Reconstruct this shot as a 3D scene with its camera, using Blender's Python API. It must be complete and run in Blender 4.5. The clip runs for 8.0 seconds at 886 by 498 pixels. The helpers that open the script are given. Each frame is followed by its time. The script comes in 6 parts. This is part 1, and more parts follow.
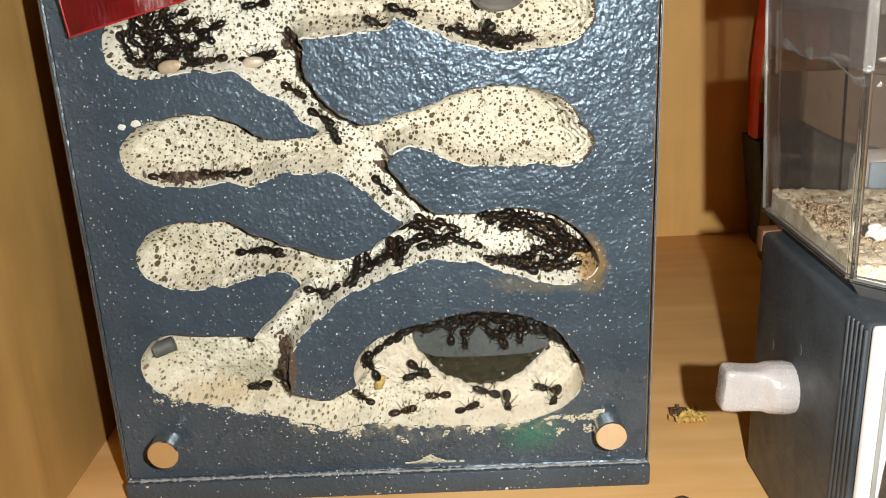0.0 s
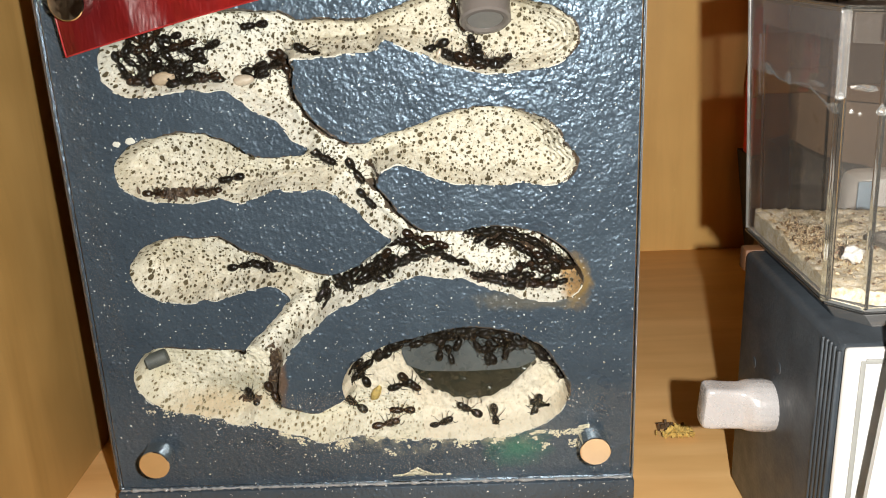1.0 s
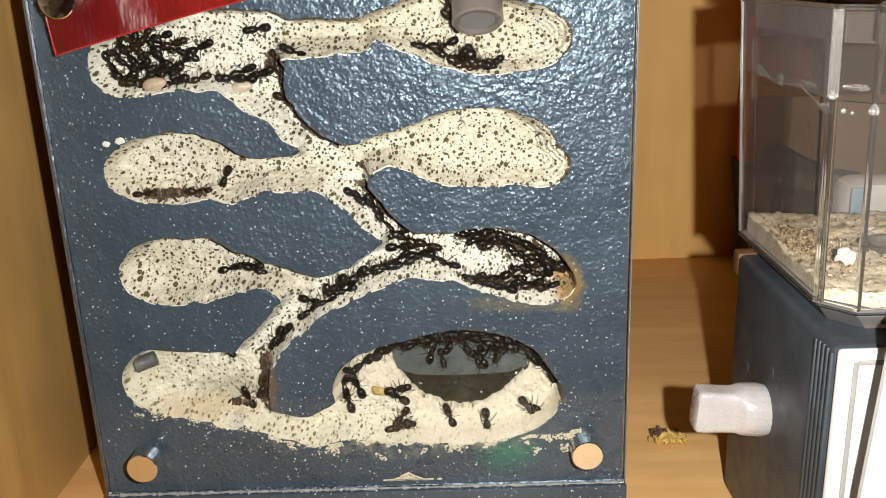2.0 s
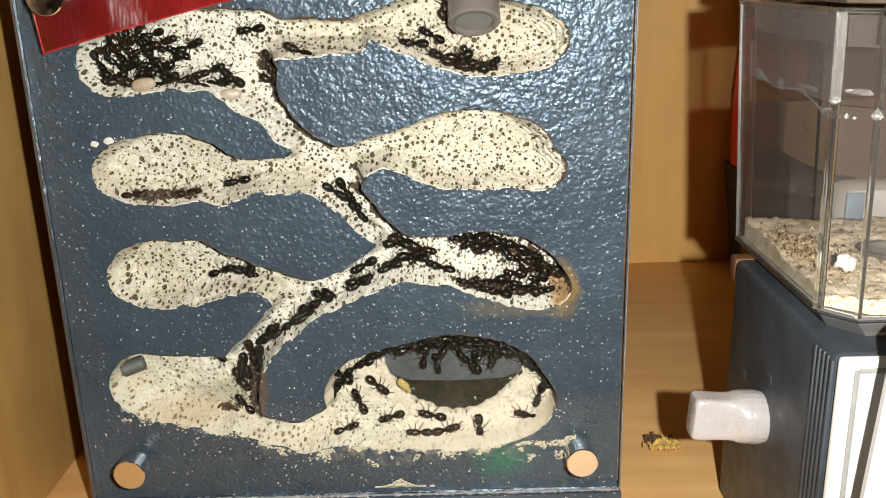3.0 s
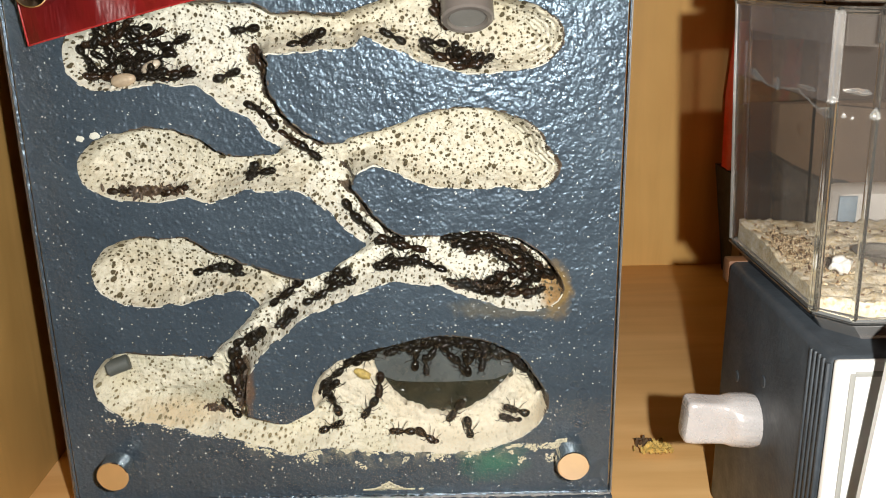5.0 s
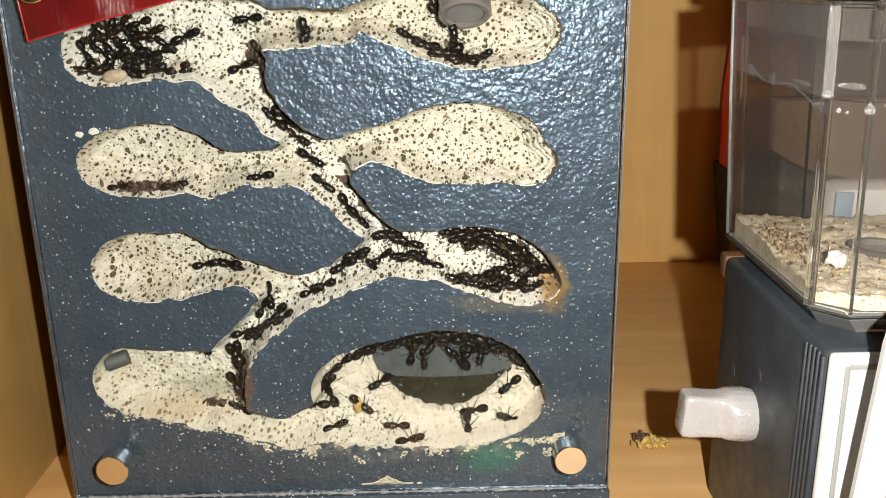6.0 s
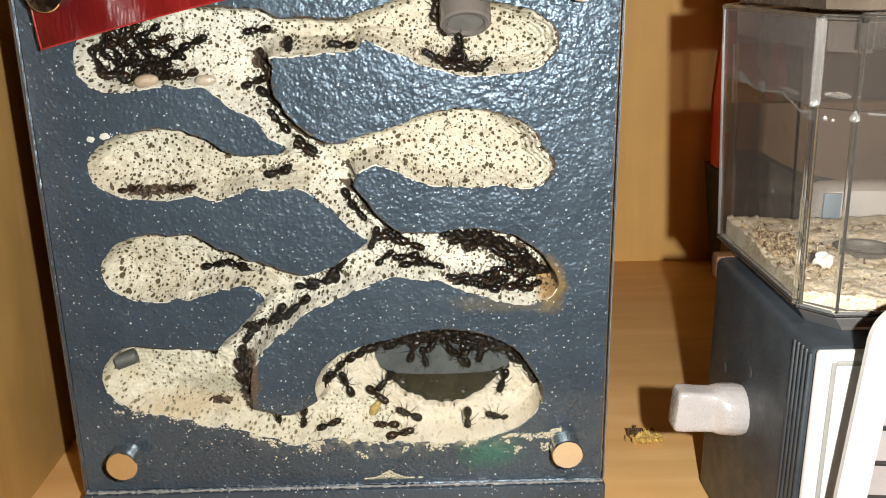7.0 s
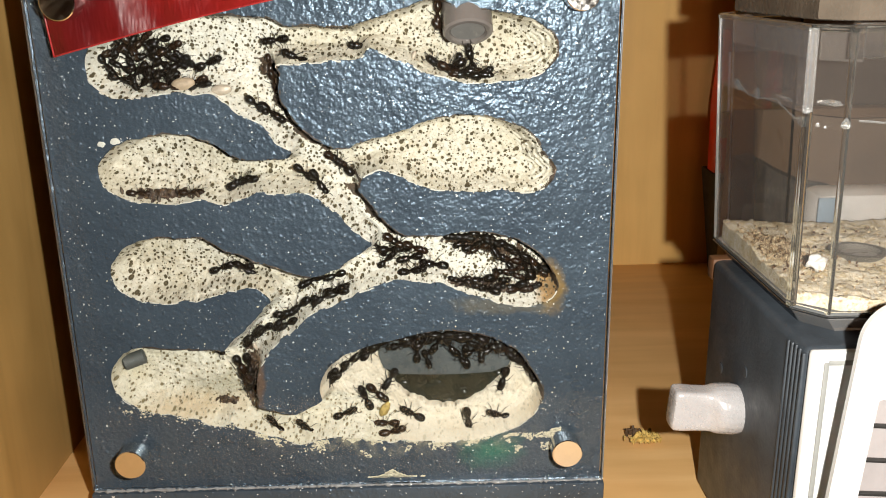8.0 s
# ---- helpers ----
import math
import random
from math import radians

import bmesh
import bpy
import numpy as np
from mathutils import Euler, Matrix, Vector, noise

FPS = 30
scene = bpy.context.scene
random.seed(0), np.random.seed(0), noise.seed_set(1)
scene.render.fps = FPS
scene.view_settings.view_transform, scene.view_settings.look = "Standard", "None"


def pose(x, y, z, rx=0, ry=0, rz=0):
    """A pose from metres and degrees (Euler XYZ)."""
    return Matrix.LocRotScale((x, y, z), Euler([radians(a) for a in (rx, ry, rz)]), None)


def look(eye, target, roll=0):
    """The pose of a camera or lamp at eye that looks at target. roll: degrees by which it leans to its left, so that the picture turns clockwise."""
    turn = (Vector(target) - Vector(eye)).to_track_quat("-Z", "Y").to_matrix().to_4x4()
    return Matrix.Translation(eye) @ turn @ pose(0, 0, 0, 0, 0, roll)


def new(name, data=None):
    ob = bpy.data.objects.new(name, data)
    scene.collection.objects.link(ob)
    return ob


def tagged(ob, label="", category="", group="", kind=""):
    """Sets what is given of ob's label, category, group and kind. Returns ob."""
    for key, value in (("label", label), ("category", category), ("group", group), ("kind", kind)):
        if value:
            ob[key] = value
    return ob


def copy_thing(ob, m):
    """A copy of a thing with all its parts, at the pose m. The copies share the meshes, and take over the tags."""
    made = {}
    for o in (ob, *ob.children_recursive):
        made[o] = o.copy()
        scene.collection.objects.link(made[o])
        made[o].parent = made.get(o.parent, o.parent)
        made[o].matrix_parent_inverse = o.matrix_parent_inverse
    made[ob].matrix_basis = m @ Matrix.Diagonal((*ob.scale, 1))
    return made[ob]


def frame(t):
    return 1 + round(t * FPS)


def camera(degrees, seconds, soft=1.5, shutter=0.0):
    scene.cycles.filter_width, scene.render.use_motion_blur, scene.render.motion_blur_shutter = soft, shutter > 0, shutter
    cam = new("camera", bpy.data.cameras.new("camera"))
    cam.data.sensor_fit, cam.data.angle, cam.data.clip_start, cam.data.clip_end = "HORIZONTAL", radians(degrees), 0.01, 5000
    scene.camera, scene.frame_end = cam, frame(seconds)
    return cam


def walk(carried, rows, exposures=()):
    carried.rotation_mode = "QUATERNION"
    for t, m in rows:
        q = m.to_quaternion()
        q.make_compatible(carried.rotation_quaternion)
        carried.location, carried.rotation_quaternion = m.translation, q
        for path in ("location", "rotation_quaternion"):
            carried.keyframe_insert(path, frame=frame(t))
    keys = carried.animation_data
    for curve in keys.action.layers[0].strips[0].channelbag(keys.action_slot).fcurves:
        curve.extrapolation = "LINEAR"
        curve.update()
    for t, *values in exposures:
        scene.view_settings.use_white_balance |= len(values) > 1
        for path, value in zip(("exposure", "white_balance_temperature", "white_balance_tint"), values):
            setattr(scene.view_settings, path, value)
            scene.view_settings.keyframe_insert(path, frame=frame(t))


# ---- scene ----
cam = camera(53.19, 8.0, soft=1.0)
PATH = [
    (0, (0.03101, -0.29948, 0.19957), (0.02524, 0.03188, 0.08703), -2.785),
    (0.5, (0.03627, -0.30098, 0.20125), (0.02829, 0.03068, 0.08974), -2.733),
    (1, (0.03885, -0.30385, 0.20419), (0.02995, 0.02846, 0.09468), -2.488),
    (1.5, (0.04046, -0.30435, 0.20152), (0.03192, 0.02898, 0.09512), -2.334),
    (3, (0.03790, -0.29866, 0.19943), (0.03555, 0.03540, 0.09504), -1.605),
    (3.5, (0.03705, -0.29774, 0.19986), (0.03595, 0.03636, 0.09557), -1.276),
    (4, (0.03830, -0.29650, 0.20015), (0.03757, 0.03780, 0.09650), -1.095),
    (4.5, (0.03699, -0.29502, 0.19857), (0.03809, 0.03943, 0.09541), -0.963),
    (6, (0.03737, -0.29679, 0.19625), (0.03992, 0.03744, 0.09242), -0.955),
    (6.5, (0.03740, -0.30163, 0.19844), (0.04032, 0.03254, 0.09441), -0.953),
    (7, (0.03403, -0.30560, 0.20035), (0.03981, 0.02831, 0.09561), -0.872),
    (7.5, (0.03553, -0.30841, 0.20058), (0.04019, 0.02576, 0.09664), -0.953),
    (8, (0.03221, -0.31252, 0.20202), (0.03886, 0.02188, 0.09888), -0.783),
]
walk(cam, [(t, look(eye, target, roll)) for t, eye, target, roll in PATH])
scene.view_settings.exposure = 0.0
scene.cycles.caustics_reflective = scene.cycles.caustics_refractive = False

# ---------------------------------------------------------------- light
# ambient fill, tinted red to warm the shadows
world = bpy.data.worlds.new("red_ambient")
world.use_nodes = True
scene.world = world
world.node_tree.nodes["Background"].inputs[0].default_value = (1.0, 0.36, 0.13, 1)
world.node_tree.nodes["Background"].inputs[1].default_value = 0.010

# the torch of the filming phone, a few centimetres beside its lens
torch_data = bpy.data.lights.new("torch", "AREA")
torch_data.shape, torch_data.size, torch_data.energy = "DISK", 0.007, 1.94
torch_data.color = (1.0, 0.97, 0.91)
torch = new("torch", torch_data)
torch.matrix_world = look((0.0745, -0.313, 0.206), (0.06, 0.0, 0.09))

# an added warm fill lamp, out of view, that lightens and reddens the shadows
lamp_data = bpy.data.lights.new("warm_fill", "AREA")
lamp_data.shape, lamp_data.size, lamp_data.energy, lamp_data.color = "DISK", 0.2, 0.58, (1.0, 0.36, 0.11)
warm_fill = new("warm_fill", lamp_data)
warm_fill.matrix_world = look((0.25, -0.7, 0.7), (0.05, 0.0, 0.1))


# ---------------------------------------------------------------- materials
class Nodes:
    """A principled material with short-hand for its nodes."""

    def __init__(self, name, rough=0.5, metal=0.0, spec=0.5):
        self.mat = bpy.data.materials.new(name)
        self.mat.use_nodes = True
        self.tree = self.mat.node_tree
        self.bsdf = self.tree.nodes["Principled BSDF"]
        self.set(Roughness=rough, Metallic=metal)
        self.bsdf.inputs["Specular IOR Level"].default_value = spec
        self.coord = self.tree.nodes.new("ShaderNodeTexCoord").outputs["Object"]

    def set(self, **values):
        for key, value in values.items():
            self.bsdf.inputs[key.replace("_", " ")].default_value = value
        return self

    def link(self, a, b):
        self.tree.links.new(a, b)

    def mapping(self, scale, rot=(0, 0, 0)):
        m = self.tree.nodes.new("ShaderNodeMapping")
        m.inputs["Scale"].default_value = scale
        m.inputs["Rotation"].default_value = [radians(r) for r in rot]
        self.link(self.coord, m.inputs[0])
        return m.outputs[0]

    def noise(self, scale, detail=3.0, rough=0.55, vector=None, distort=0.0):
        n = self.tree.nodes.new("ShaderNodeTexNoise")
        n.inputs["Scale"].default_value, n.inputs["Detail"].default_value = scale, detail
        n.inputs["Roughness"].default_value, n.inputs["Distortion"].default_value = rough, distort
        self.link(vector or self.coord, n.inputs["Vector"])
        return n.outputs["Fac"]

    def warped(self, scale, amount):
        """The place, pushed about a little, so that round things turn uneven."""
        n = self.tree.nodes.new("ShaderNodeTexNoise")
        n.inputs["Scale"].default_value, n.inputs["Detail"].default_value = scale, 2.0
        self.link(self.coord, n.inputs["Vector"])
        sub = self.tree.nodes.new("ShaderNodeVectorMath")
        sub.operation = "MULTIPLY_ADD"
        self.link(n.outputs["Color"], sub.inputs[0])
        sub.inputs[1].default_value = (amount, amount, amount)
        self.link(self.coord, sub.inputs[2])
        return sub.outputs[0]

    def flattened(self, vector, share):
        """The place with its depth shrunk, so that pores show whole on the chamber floors."""
        m = self.tree.nodes.new("ShaderNodeMapping")
        m.inputs["Scale"].default_value = (1.0, share, 1.0)
        self.link(vector, m.inputs[0])
        return m.outputs[0]

    def voronoi(self, scale, vector=None, out="Distance", randomness=1.0, feature="F1"):
        n = self.tree.nodes.new("ShaderNodeTexVoronoi")
        n.feature = feature
        n.inputs["Scale"].default_value, n.inputs["Randomness"].default_value = scale, randomness
        self.link(vector or self.coord, n.inputs["Vector"])
        return n.outputs[out]

    def ramp(self, fac, stops):
        n = self.tree.nodes.new("ShaderNodeValToRGB")
        els = n.color_ramp.elements
        while len(els) < len(stops):
            els.new(0.5)
        for el, (at, col) in zip(els, stops):
            el.position = at
            el.color = (*col, 1) if len(col) == 3 else col
        self.link(fac, n.inputs[0])
        return n.outputs[0]

    def grey(self, fac, lo, hi, a=0.0, b=1.0):
        n = self.tree.nodes.new("ShaderNodeMapRange")
        for i, v in enumerate((lo, hi, a, b)):
            n.inputs[1 + i].default_value = v
        self.link(fac, n.inputs[0])
        return n.outputs[0]

    def math(self, op, a, b):
        n = self.tree.nodes.new("ShaderNodeMath")
        n.operation = op
        for i, v in enumerate((a, b)):
            if isinstance(v, (int, float)):
                n.inputs[i].default_value = v
            else:
                self.link(v, n.inputs[i])
        return n.outputs[0]

    def mix(self, fac, a, b, mode="MIX"):
        n = self.tree.nodes.new("ShaderNodeMix")
        n.data_type, n.blend_type = "RGBA", mode
        for socket, v in ((n.inputs[0], fac), (n.inputs[6], a), (n.inputs[7], b)):
            if isinstance(v, (int, float)):
                socket.default_value = v
            elif isinstance(v, tuple):
                socket.default_value = (*v, 1)
            else:
                self.link(v, socket)
        return n.outputs[2]

    def spot(self, centre, radii, edge=0.55):
        """1 inside an uneven ellipsoid given in mm, fading to 0 at its rim."""
        sub = self.tree.nodes.new("ShaderNodeVectorMath")
        sub.operation = "SUBTRACT"
        self.link(self.coord, sub.inputs[0])
        sub.inputs[1].default_value = [c / 1000 for c in centre]
        div = self.tree.nodes.new("ShaderNodeVectorMath")
        div.operation = "DIVIDE"
        self.link(sub.outputs[0], div.inputs[0])
        div.inputs[1].default_value = [r / 1000 for r in radii]
        length = self.tree.nodes.new("ShaderNodeVectorMath")
        length.operation = "LENGTH"
        self.link(div.outputs[0], length.inputs[0])
        d = self.math("ADD", length.outputs["Value"], self.grey(self.noise(160.0, 3.0), 0.3, 0.7, -0.3, 0.3))
        return self.grey(d, edge, 1.05, 1.0, 0.0)

    def color(self, out):
        self.link(out, self.bsdf.inputs["Base Color"])
        return self

    def rough(self, out):
        self.link(out, self.bsdf.inputs["Roughness"])
        return self

    def bump(self, height, distance, strength=1.0):
        n = self.tree.nodes.new("ShaderNodeBump")
        n.inputs["Strength"].default_value, n.inputs["Distance"].default_value = strength, distance
        self.link(height, n.inputs["Height"])
        if self.bsdf.inputs["Normal"].is_linked:
            self.link(self.bsdf.inputs["Normal"].links[0].from_socket, n.inputs["Normal"])
        self.link(n.outputs[0], self.bsdf.inputs["Normal"])
        return self


def wood(name, dark, light, grain, rough=0.55):
    """Planed softwood; grain is the stretch of the fibres along x, y, z."""
    m = Nodes(name, rough)
    v = m.mapping(grain)
    fine = m.noise(1.0, 5.0, 0.6, v, 0.4)
    broad = m.noise(0.16, 2.0, 0.5, v, 1.2)
    blotch = m.noise(14.0, 2.0)
    c = m.ramp(m.math("ADD", m.math("MULTIPLY", fine, 0.45), m.math("MULTIPLY", broad, 0.55)), [(0.34, dark), (0.62, light)])
    m.color(m.mix(m.grey(blotch, 0.35, 0.75, 0.0, 0.35), c, tuple(0.72 * k for k in dark), "MIX"))
    m.rough(m.grey(fine, 0.3, 0.7, rough - 0.08, rough + 0.12))
    m.bump(fine, 0.0004, 0.5)
    return m.mat


def enamel():
    """Thick blue-grey brush paint on aerated concrete: orange-peel relief, white specks painted for dust chips and
    glints.
    """
    m = Nodes("blue_grey_enamel", 0.3, spec=0.5)
    m.set(Specular_Tint=(0.62, 0.80, 1.0, 1))
    blotch = m.noise(28.0, 3.0)
    base = m.ramp(blotch, [(0.3, (0.040, 0.053, 0.070)), (0.7, (0.057, 0.075, 0.096))])
    place = m.warped(900.0, 0.0014)
    specks = None
    for scale, most, share in ((190.0, 0.13, 0.35), (330.0, 0.18, 0.42), (520.0, 0.23, 0.52)):
        sep = m.tree.nodes.new("ShaderNodeSeparateColor")
        m.link(m.voronoi(scale, place, "Color"), sep.inputs[0])
        limit = m.math("MULTIPLY", m.grey(sep.outputs[1], 0.0, 1.0, 0.3, 1.0), most)
        dot = m.grey(m.math("SUBTRACT", m.voronoi(scale, place), limit), -0.02, 0.02, 1.0, 0.0)
        dot = m.math("MULTIPLY", dot, m.math("MULTIPLY", m.grey(sep.outputs[0], share, share + 0.02, 0.0, 1.0), m.grey(m.noise(70.0, 2.0), 0.32, 0.44)))
        specks = dot if specks is None else m.math("MAXIMUM", specks, dot)
    base = m.mix(m.math("MULTIPLY", m.spot((79, 0, 89.5), (6.8, 20, 11)), 0.78), base, (0.25, 0.155, 0.045))
    base = m.mix(m.math("MULTIPLY", m.spot((62, 0, 83.5), (24, 20, 4.5)), 0.34), base, (0.20, 0.16, 0.09))
    base = m.mix(m.math("MULTIPLY", m.spot((56, 0, 22), (15, 20, 9), 0.1), 0.65), base, (0.02, 0.16, 0.10))
    base = m.mix(m.math("MULTIPLY", m.spot((-33, 0, 55), (2.6, 20, 13)), 0.6), base, (0.16, 0.08, 0.03))
    smear = m.math("MULTIPLY", m.spot((22, 0, 28), (66, 20, 7.5), 0.2), m.grey(m.noise(130.0, 4.0, 0.65), 0.46, 0.66, 0.0, 0.55))
    base = m.mix(smear, base, (0.50, 0.44, 0.30))
    m.color(m.mix(m.math("MULTIPLY", specks, m.grey(m.noise(230.0, 2.0), 0.35, 0.6, 0.25, 1.0)), base, (0.82, 0.83, 0.80)))
    m.rough(m.grey(m.noise(60.0, 2.0), 0.3, 0.7, 0.24, 0.36))
    m.bump(m.noise(640.0, 1.5, 0.45), 0.0007, 0.55)
    m.bump(m.noise(170.0, 2.0), 0.0014, 0.5)
    pimple = m.math("MULTIPLY", m.grey(m.voronoi(430.0, place), 0.05, 0.40, 1.0, 0.0), m.grey(m.noise(240.0, 1.0), 0.42, 0.6))
    m.bump(pimple, 0.0008, 0.4)
    return m.mat


def aerated(name, tint, dark, pores=1.0, stain=0.25, relief=1.0):
    """Cream aerated concrete full of round pores of many sizes."""
    m = Nodes(name, 0.85, spec=0.25)
    blotch = m.noise(45.0, 4.0)
    grain = m.noise(900.0, 2.0)
    base = m.mix(m.grey(blotch, 0.42, 0.72, 0.0, stain), tint, dark)
    base = m.mix(m.grey(m.noise(480.0, 4.0, 0.7), 0.45, 0.66, 0.0, 0.6 * relief), base, dark)
    base = m.mix(m.math("MULTIPLY", m.spot((-50, 10, 47), (20, 30, 8), 0.3), 0.62), base, (0.30, 0.28, 0.19))
    base = m.mix(m.math("MULTIPLY", m.spot((-62, 5, 42), (28, 30, 6), 0.3), 0.55), base, (0.60, 0.42, 0.22))
    base = m.mix(m.grey(grain, 0.35, 0.7, 0.0, 0.25), base, tuple(0.7 * k for k in tint))
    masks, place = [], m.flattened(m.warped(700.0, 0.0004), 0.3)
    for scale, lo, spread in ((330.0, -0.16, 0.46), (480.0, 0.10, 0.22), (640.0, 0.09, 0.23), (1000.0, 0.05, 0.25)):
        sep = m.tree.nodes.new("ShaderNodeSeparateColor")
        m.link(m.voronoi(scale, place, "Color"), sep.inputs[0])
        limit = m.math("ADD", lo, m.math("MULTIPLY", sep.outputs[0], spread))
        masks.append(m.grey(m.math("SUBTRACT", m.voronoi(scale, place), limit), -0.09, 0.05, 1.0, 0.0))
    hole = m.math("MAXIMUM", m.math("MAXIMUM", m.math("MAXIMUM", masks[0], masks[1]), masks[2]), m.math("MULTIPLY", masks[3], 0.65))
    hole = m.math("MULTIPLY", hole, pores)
    base = m.mix(m.math("MULTIPLY", m.spot((80, 5, 91), (8, 30, 13)), 0.85), base, (0.40, 0.20, 0.035))
    base = m.mix(m.math("MULTIPLY", m.spot((-35, 5, 52), (4.5, 30, 15)), 0.75), base, (0.20, 0.09, 0.03))
    # the pores' shade is put into the colour, slightly paler at their lit bottom
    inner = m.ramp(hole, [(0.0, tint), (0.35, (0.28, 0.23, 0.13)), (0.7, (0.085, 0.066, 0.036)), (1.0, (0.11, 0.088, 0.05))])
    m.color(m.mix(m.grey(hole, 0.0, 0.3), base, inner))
    m.bump(m.math("SUBTRACT", 1.0, hole), 0.0008, 0.8)
    m.bump(m.noise(420.0, 4.0, 0.65, None, 1.5), 0.0012, 0.7 * relief)
    m.bump(m.noise(160.0, 2.0), 0.0012, 0.5 * relief)
    return m.mat


def glass(name, color=(1, 1, 1), rough=0.0, ior=1.49):
    m = Nodes(name, rough)
    m.set(Transmission_Weight=1.0, IOR=ior)
    smear = m.noise(40.0, 3.0)
    m.rough(m.grey(smear, 0.5, 0.8, rough, rough + 0.05))
    m.set(Base_Color=(*color, 1))
    return m.mat


def plain(name, color, rough=0.5, metal=0.0, vary=0.15, scale=60.0, bump=0.0002, spec=0.5):
    """A surface of one stuff, with soft blotches and a fine grain."""
    m = Nodes(name, rough, metal, spec)
    n = m.noise(scale, 4.0)
    m.color(m.mix(m.grey(n, 0.3, 0.7), tuple((1 - vary) * c for c in color), tuple(min(1, (1 + vary) * c) for c in color)))
    m.rough(m.grey(m.noise(scale * 3, 2.0), 0.3, 0.7, max(0.02, rough - 0.06), rough + 0.08))
    if bump:
        m.bump(m.noise(scale * 9, 3.0), bump, 0.6)
    return m.mat


def sand():
    m = Nodes("pale_sand", 0.9, spec=0.2)
    cell = m.voronoi(1300.0, out="Color")
    sep = m.tree.nodes.new("ShaderNodeSeparateColor")
    m.link(cell, sep.inputs[0])
    tone = m.ramp(sep.outputs[0], [(0.0, (0.52, 0.38, 0.22)), (0.15, (0.78, 0.67, 0.46)), (0.6, (0.85, 0.78, 0.62)), (1.0, (0.90, 0.87, 0.78))])
    m.color(m.mix(m.grey(m.noise(110.0, 4.0), 0.42, 0.7, 0.0, 0.65), tone, (0.40, 0.30, 0.13)))
    m.bump(m.noise(1200.0, 3.0), 0.0006, 0.8)
    return m.mat


PAINT = enamel()
CONCRETE = aerated("cream_aerated_concrete", (0.74, 0.695, 0.585), (0.44, 0.36, 0.22), 1.0, 0.5)
# brighter copy of the concrete, strong light put into its colour
CONCRETE_LIT = aerated("lit_aerated_concrete", (0.81, 0.78, 0.69), (0.62, 0.54, 0.39), 1.0, 0.2)
CONCRETE_WHITE = aerated("smooth_white_concrete", (0.75, 0.68, 0.55), (0.62, 0.49, 0.31), 0.2, 0.5, 0.5)
CONCRETE_PALE = aerated("pale_fine_concrete", (0.79, 0.74, 0.61), (0.56, 0.49, 0.32), 0.45, 0.6, 0.9)
RIM_SHADE_DIRT = plain("brown_rim_shade_dirt", (0.055, 0.034, 0.018), 0.6, 0.0, 0.6, 350.0, 0.0006)
CHIPPED = plain("bare_white_chips", (0.70, 0.66, 0.57), 0.85, 0.0, 0.12, 700.0, 0.0004)
ACRYLIC = glass("clear_acrylic", (0.97, 1.0, 0.99), 0.0, 1.22)
BOX_ACRYLIC = glass("clear_polystyrene", (0.93, 0.90, 0.86), 0.0)
BOX_ACRYLIC.node_tree.nodes["Principled BSDF"].inputs["Transmission Weight"].default_value = 0.982
HAZY_ACRYLIC = glass("hazy_polystyrene", (0.90, 0.85, 0.80), 0.0)
HAZY_ACRYLIC.node_tree.nodes["Principled BSDF"].inputs["Transmission Weight"].default_value = 0.985
MILKY_ACRYLIC = glass("misty_polystyrene", (0.84, 0.80, 0.79), 0.0)
MILKY_ACRYLIC.node_tree.nodes["Principled BSDF"].inputs["Transmission Weight"].default_value = 0.91
# the diffuse share puts bright reflections into the clear foot's colour
FOOT_ACRYLIC = glass("bright_foot_acrylic", (0.95, 0.95, 0.94), 0.0)
FOOT_ACRYLIC.node_tree.nodes["Principled BSDF"].inputs["Transmission Weight"].default_value = 0.78


def half_clear():
    """A thin pane that lets a part of the light straight through."""
    m = Nodes("half_clear_pane", 0.0)
    m.set(Transmission_Weight=1.0, IOR=1.49, Base_Color=(0.93, 0.90, 0.86, 1))
    clear, mixed = m.tree.nodes.new("ShaderNodeBsdfTransparent"), m.tree.nodes.new("ShaderNodeMixShader")
    mixed.inputs[0].default_value = 0.5
    m.link(m.bsdf.outputs[0], mixed.inputs[1])
    m.link(clear.outputs[0], mixed.inputs[2])
    m.link(mixed.outputs[0], m.tree.nodes["Material Output"].inputs["Surface"])
    return m.mat


HALF_CLEAR = half_clear()
EDGE_ACRYLIC = glass("frosted_edge_acrylic", (0.62, 0.62, 0.60), 0.3)
EDGE_ACRYLIC.node_tree.nodes["Principled BSDF"].inputs["Transmission Weight"].default_value = 0.88
CLEAR_EDGE = glass("polished_edge_acrylic", (0.85, 0.85, 0.84), 0.1)
CLEAR_EDGE.node_tree.nodes["Principled BSDF"].inputs["Transmission Weight"].default_value = 0.95
EDGE_GLINT = plain("grey_glint_bead", (0.24, 0.26, 0.275), 0.12, 0.0, 0.3, 200.0, 0.0006, 0.8)
NICKEL = plain("polished_nickel", (0.80, 0.77, 0.72), 0.13, 1.0, 0.04, 200.0, 0.00002)
SHELL = plain("black_ant_shell", (0.010, 0.0075, 0.005), 0.15, 0.0, 0.5, 900.0, 0.00008, 0.34)
SHELL_BROWN = plain("brown_ant_shell", (0.020, 0.011, 0.006), 0.17, 0.0, 0.5, 900.0, 0.00008, 0.34)
LEG = plain("dark_ant_leg", (0.016, 0.010, 0.007), 0.35, 0.0, 0.3, 900.0, 0.0)
COCOON = plain("tan_cocoon_silk", (0.42, 0.32, 0.22), 0.5, 0.0, 0.15, 700.0, 0.0002)
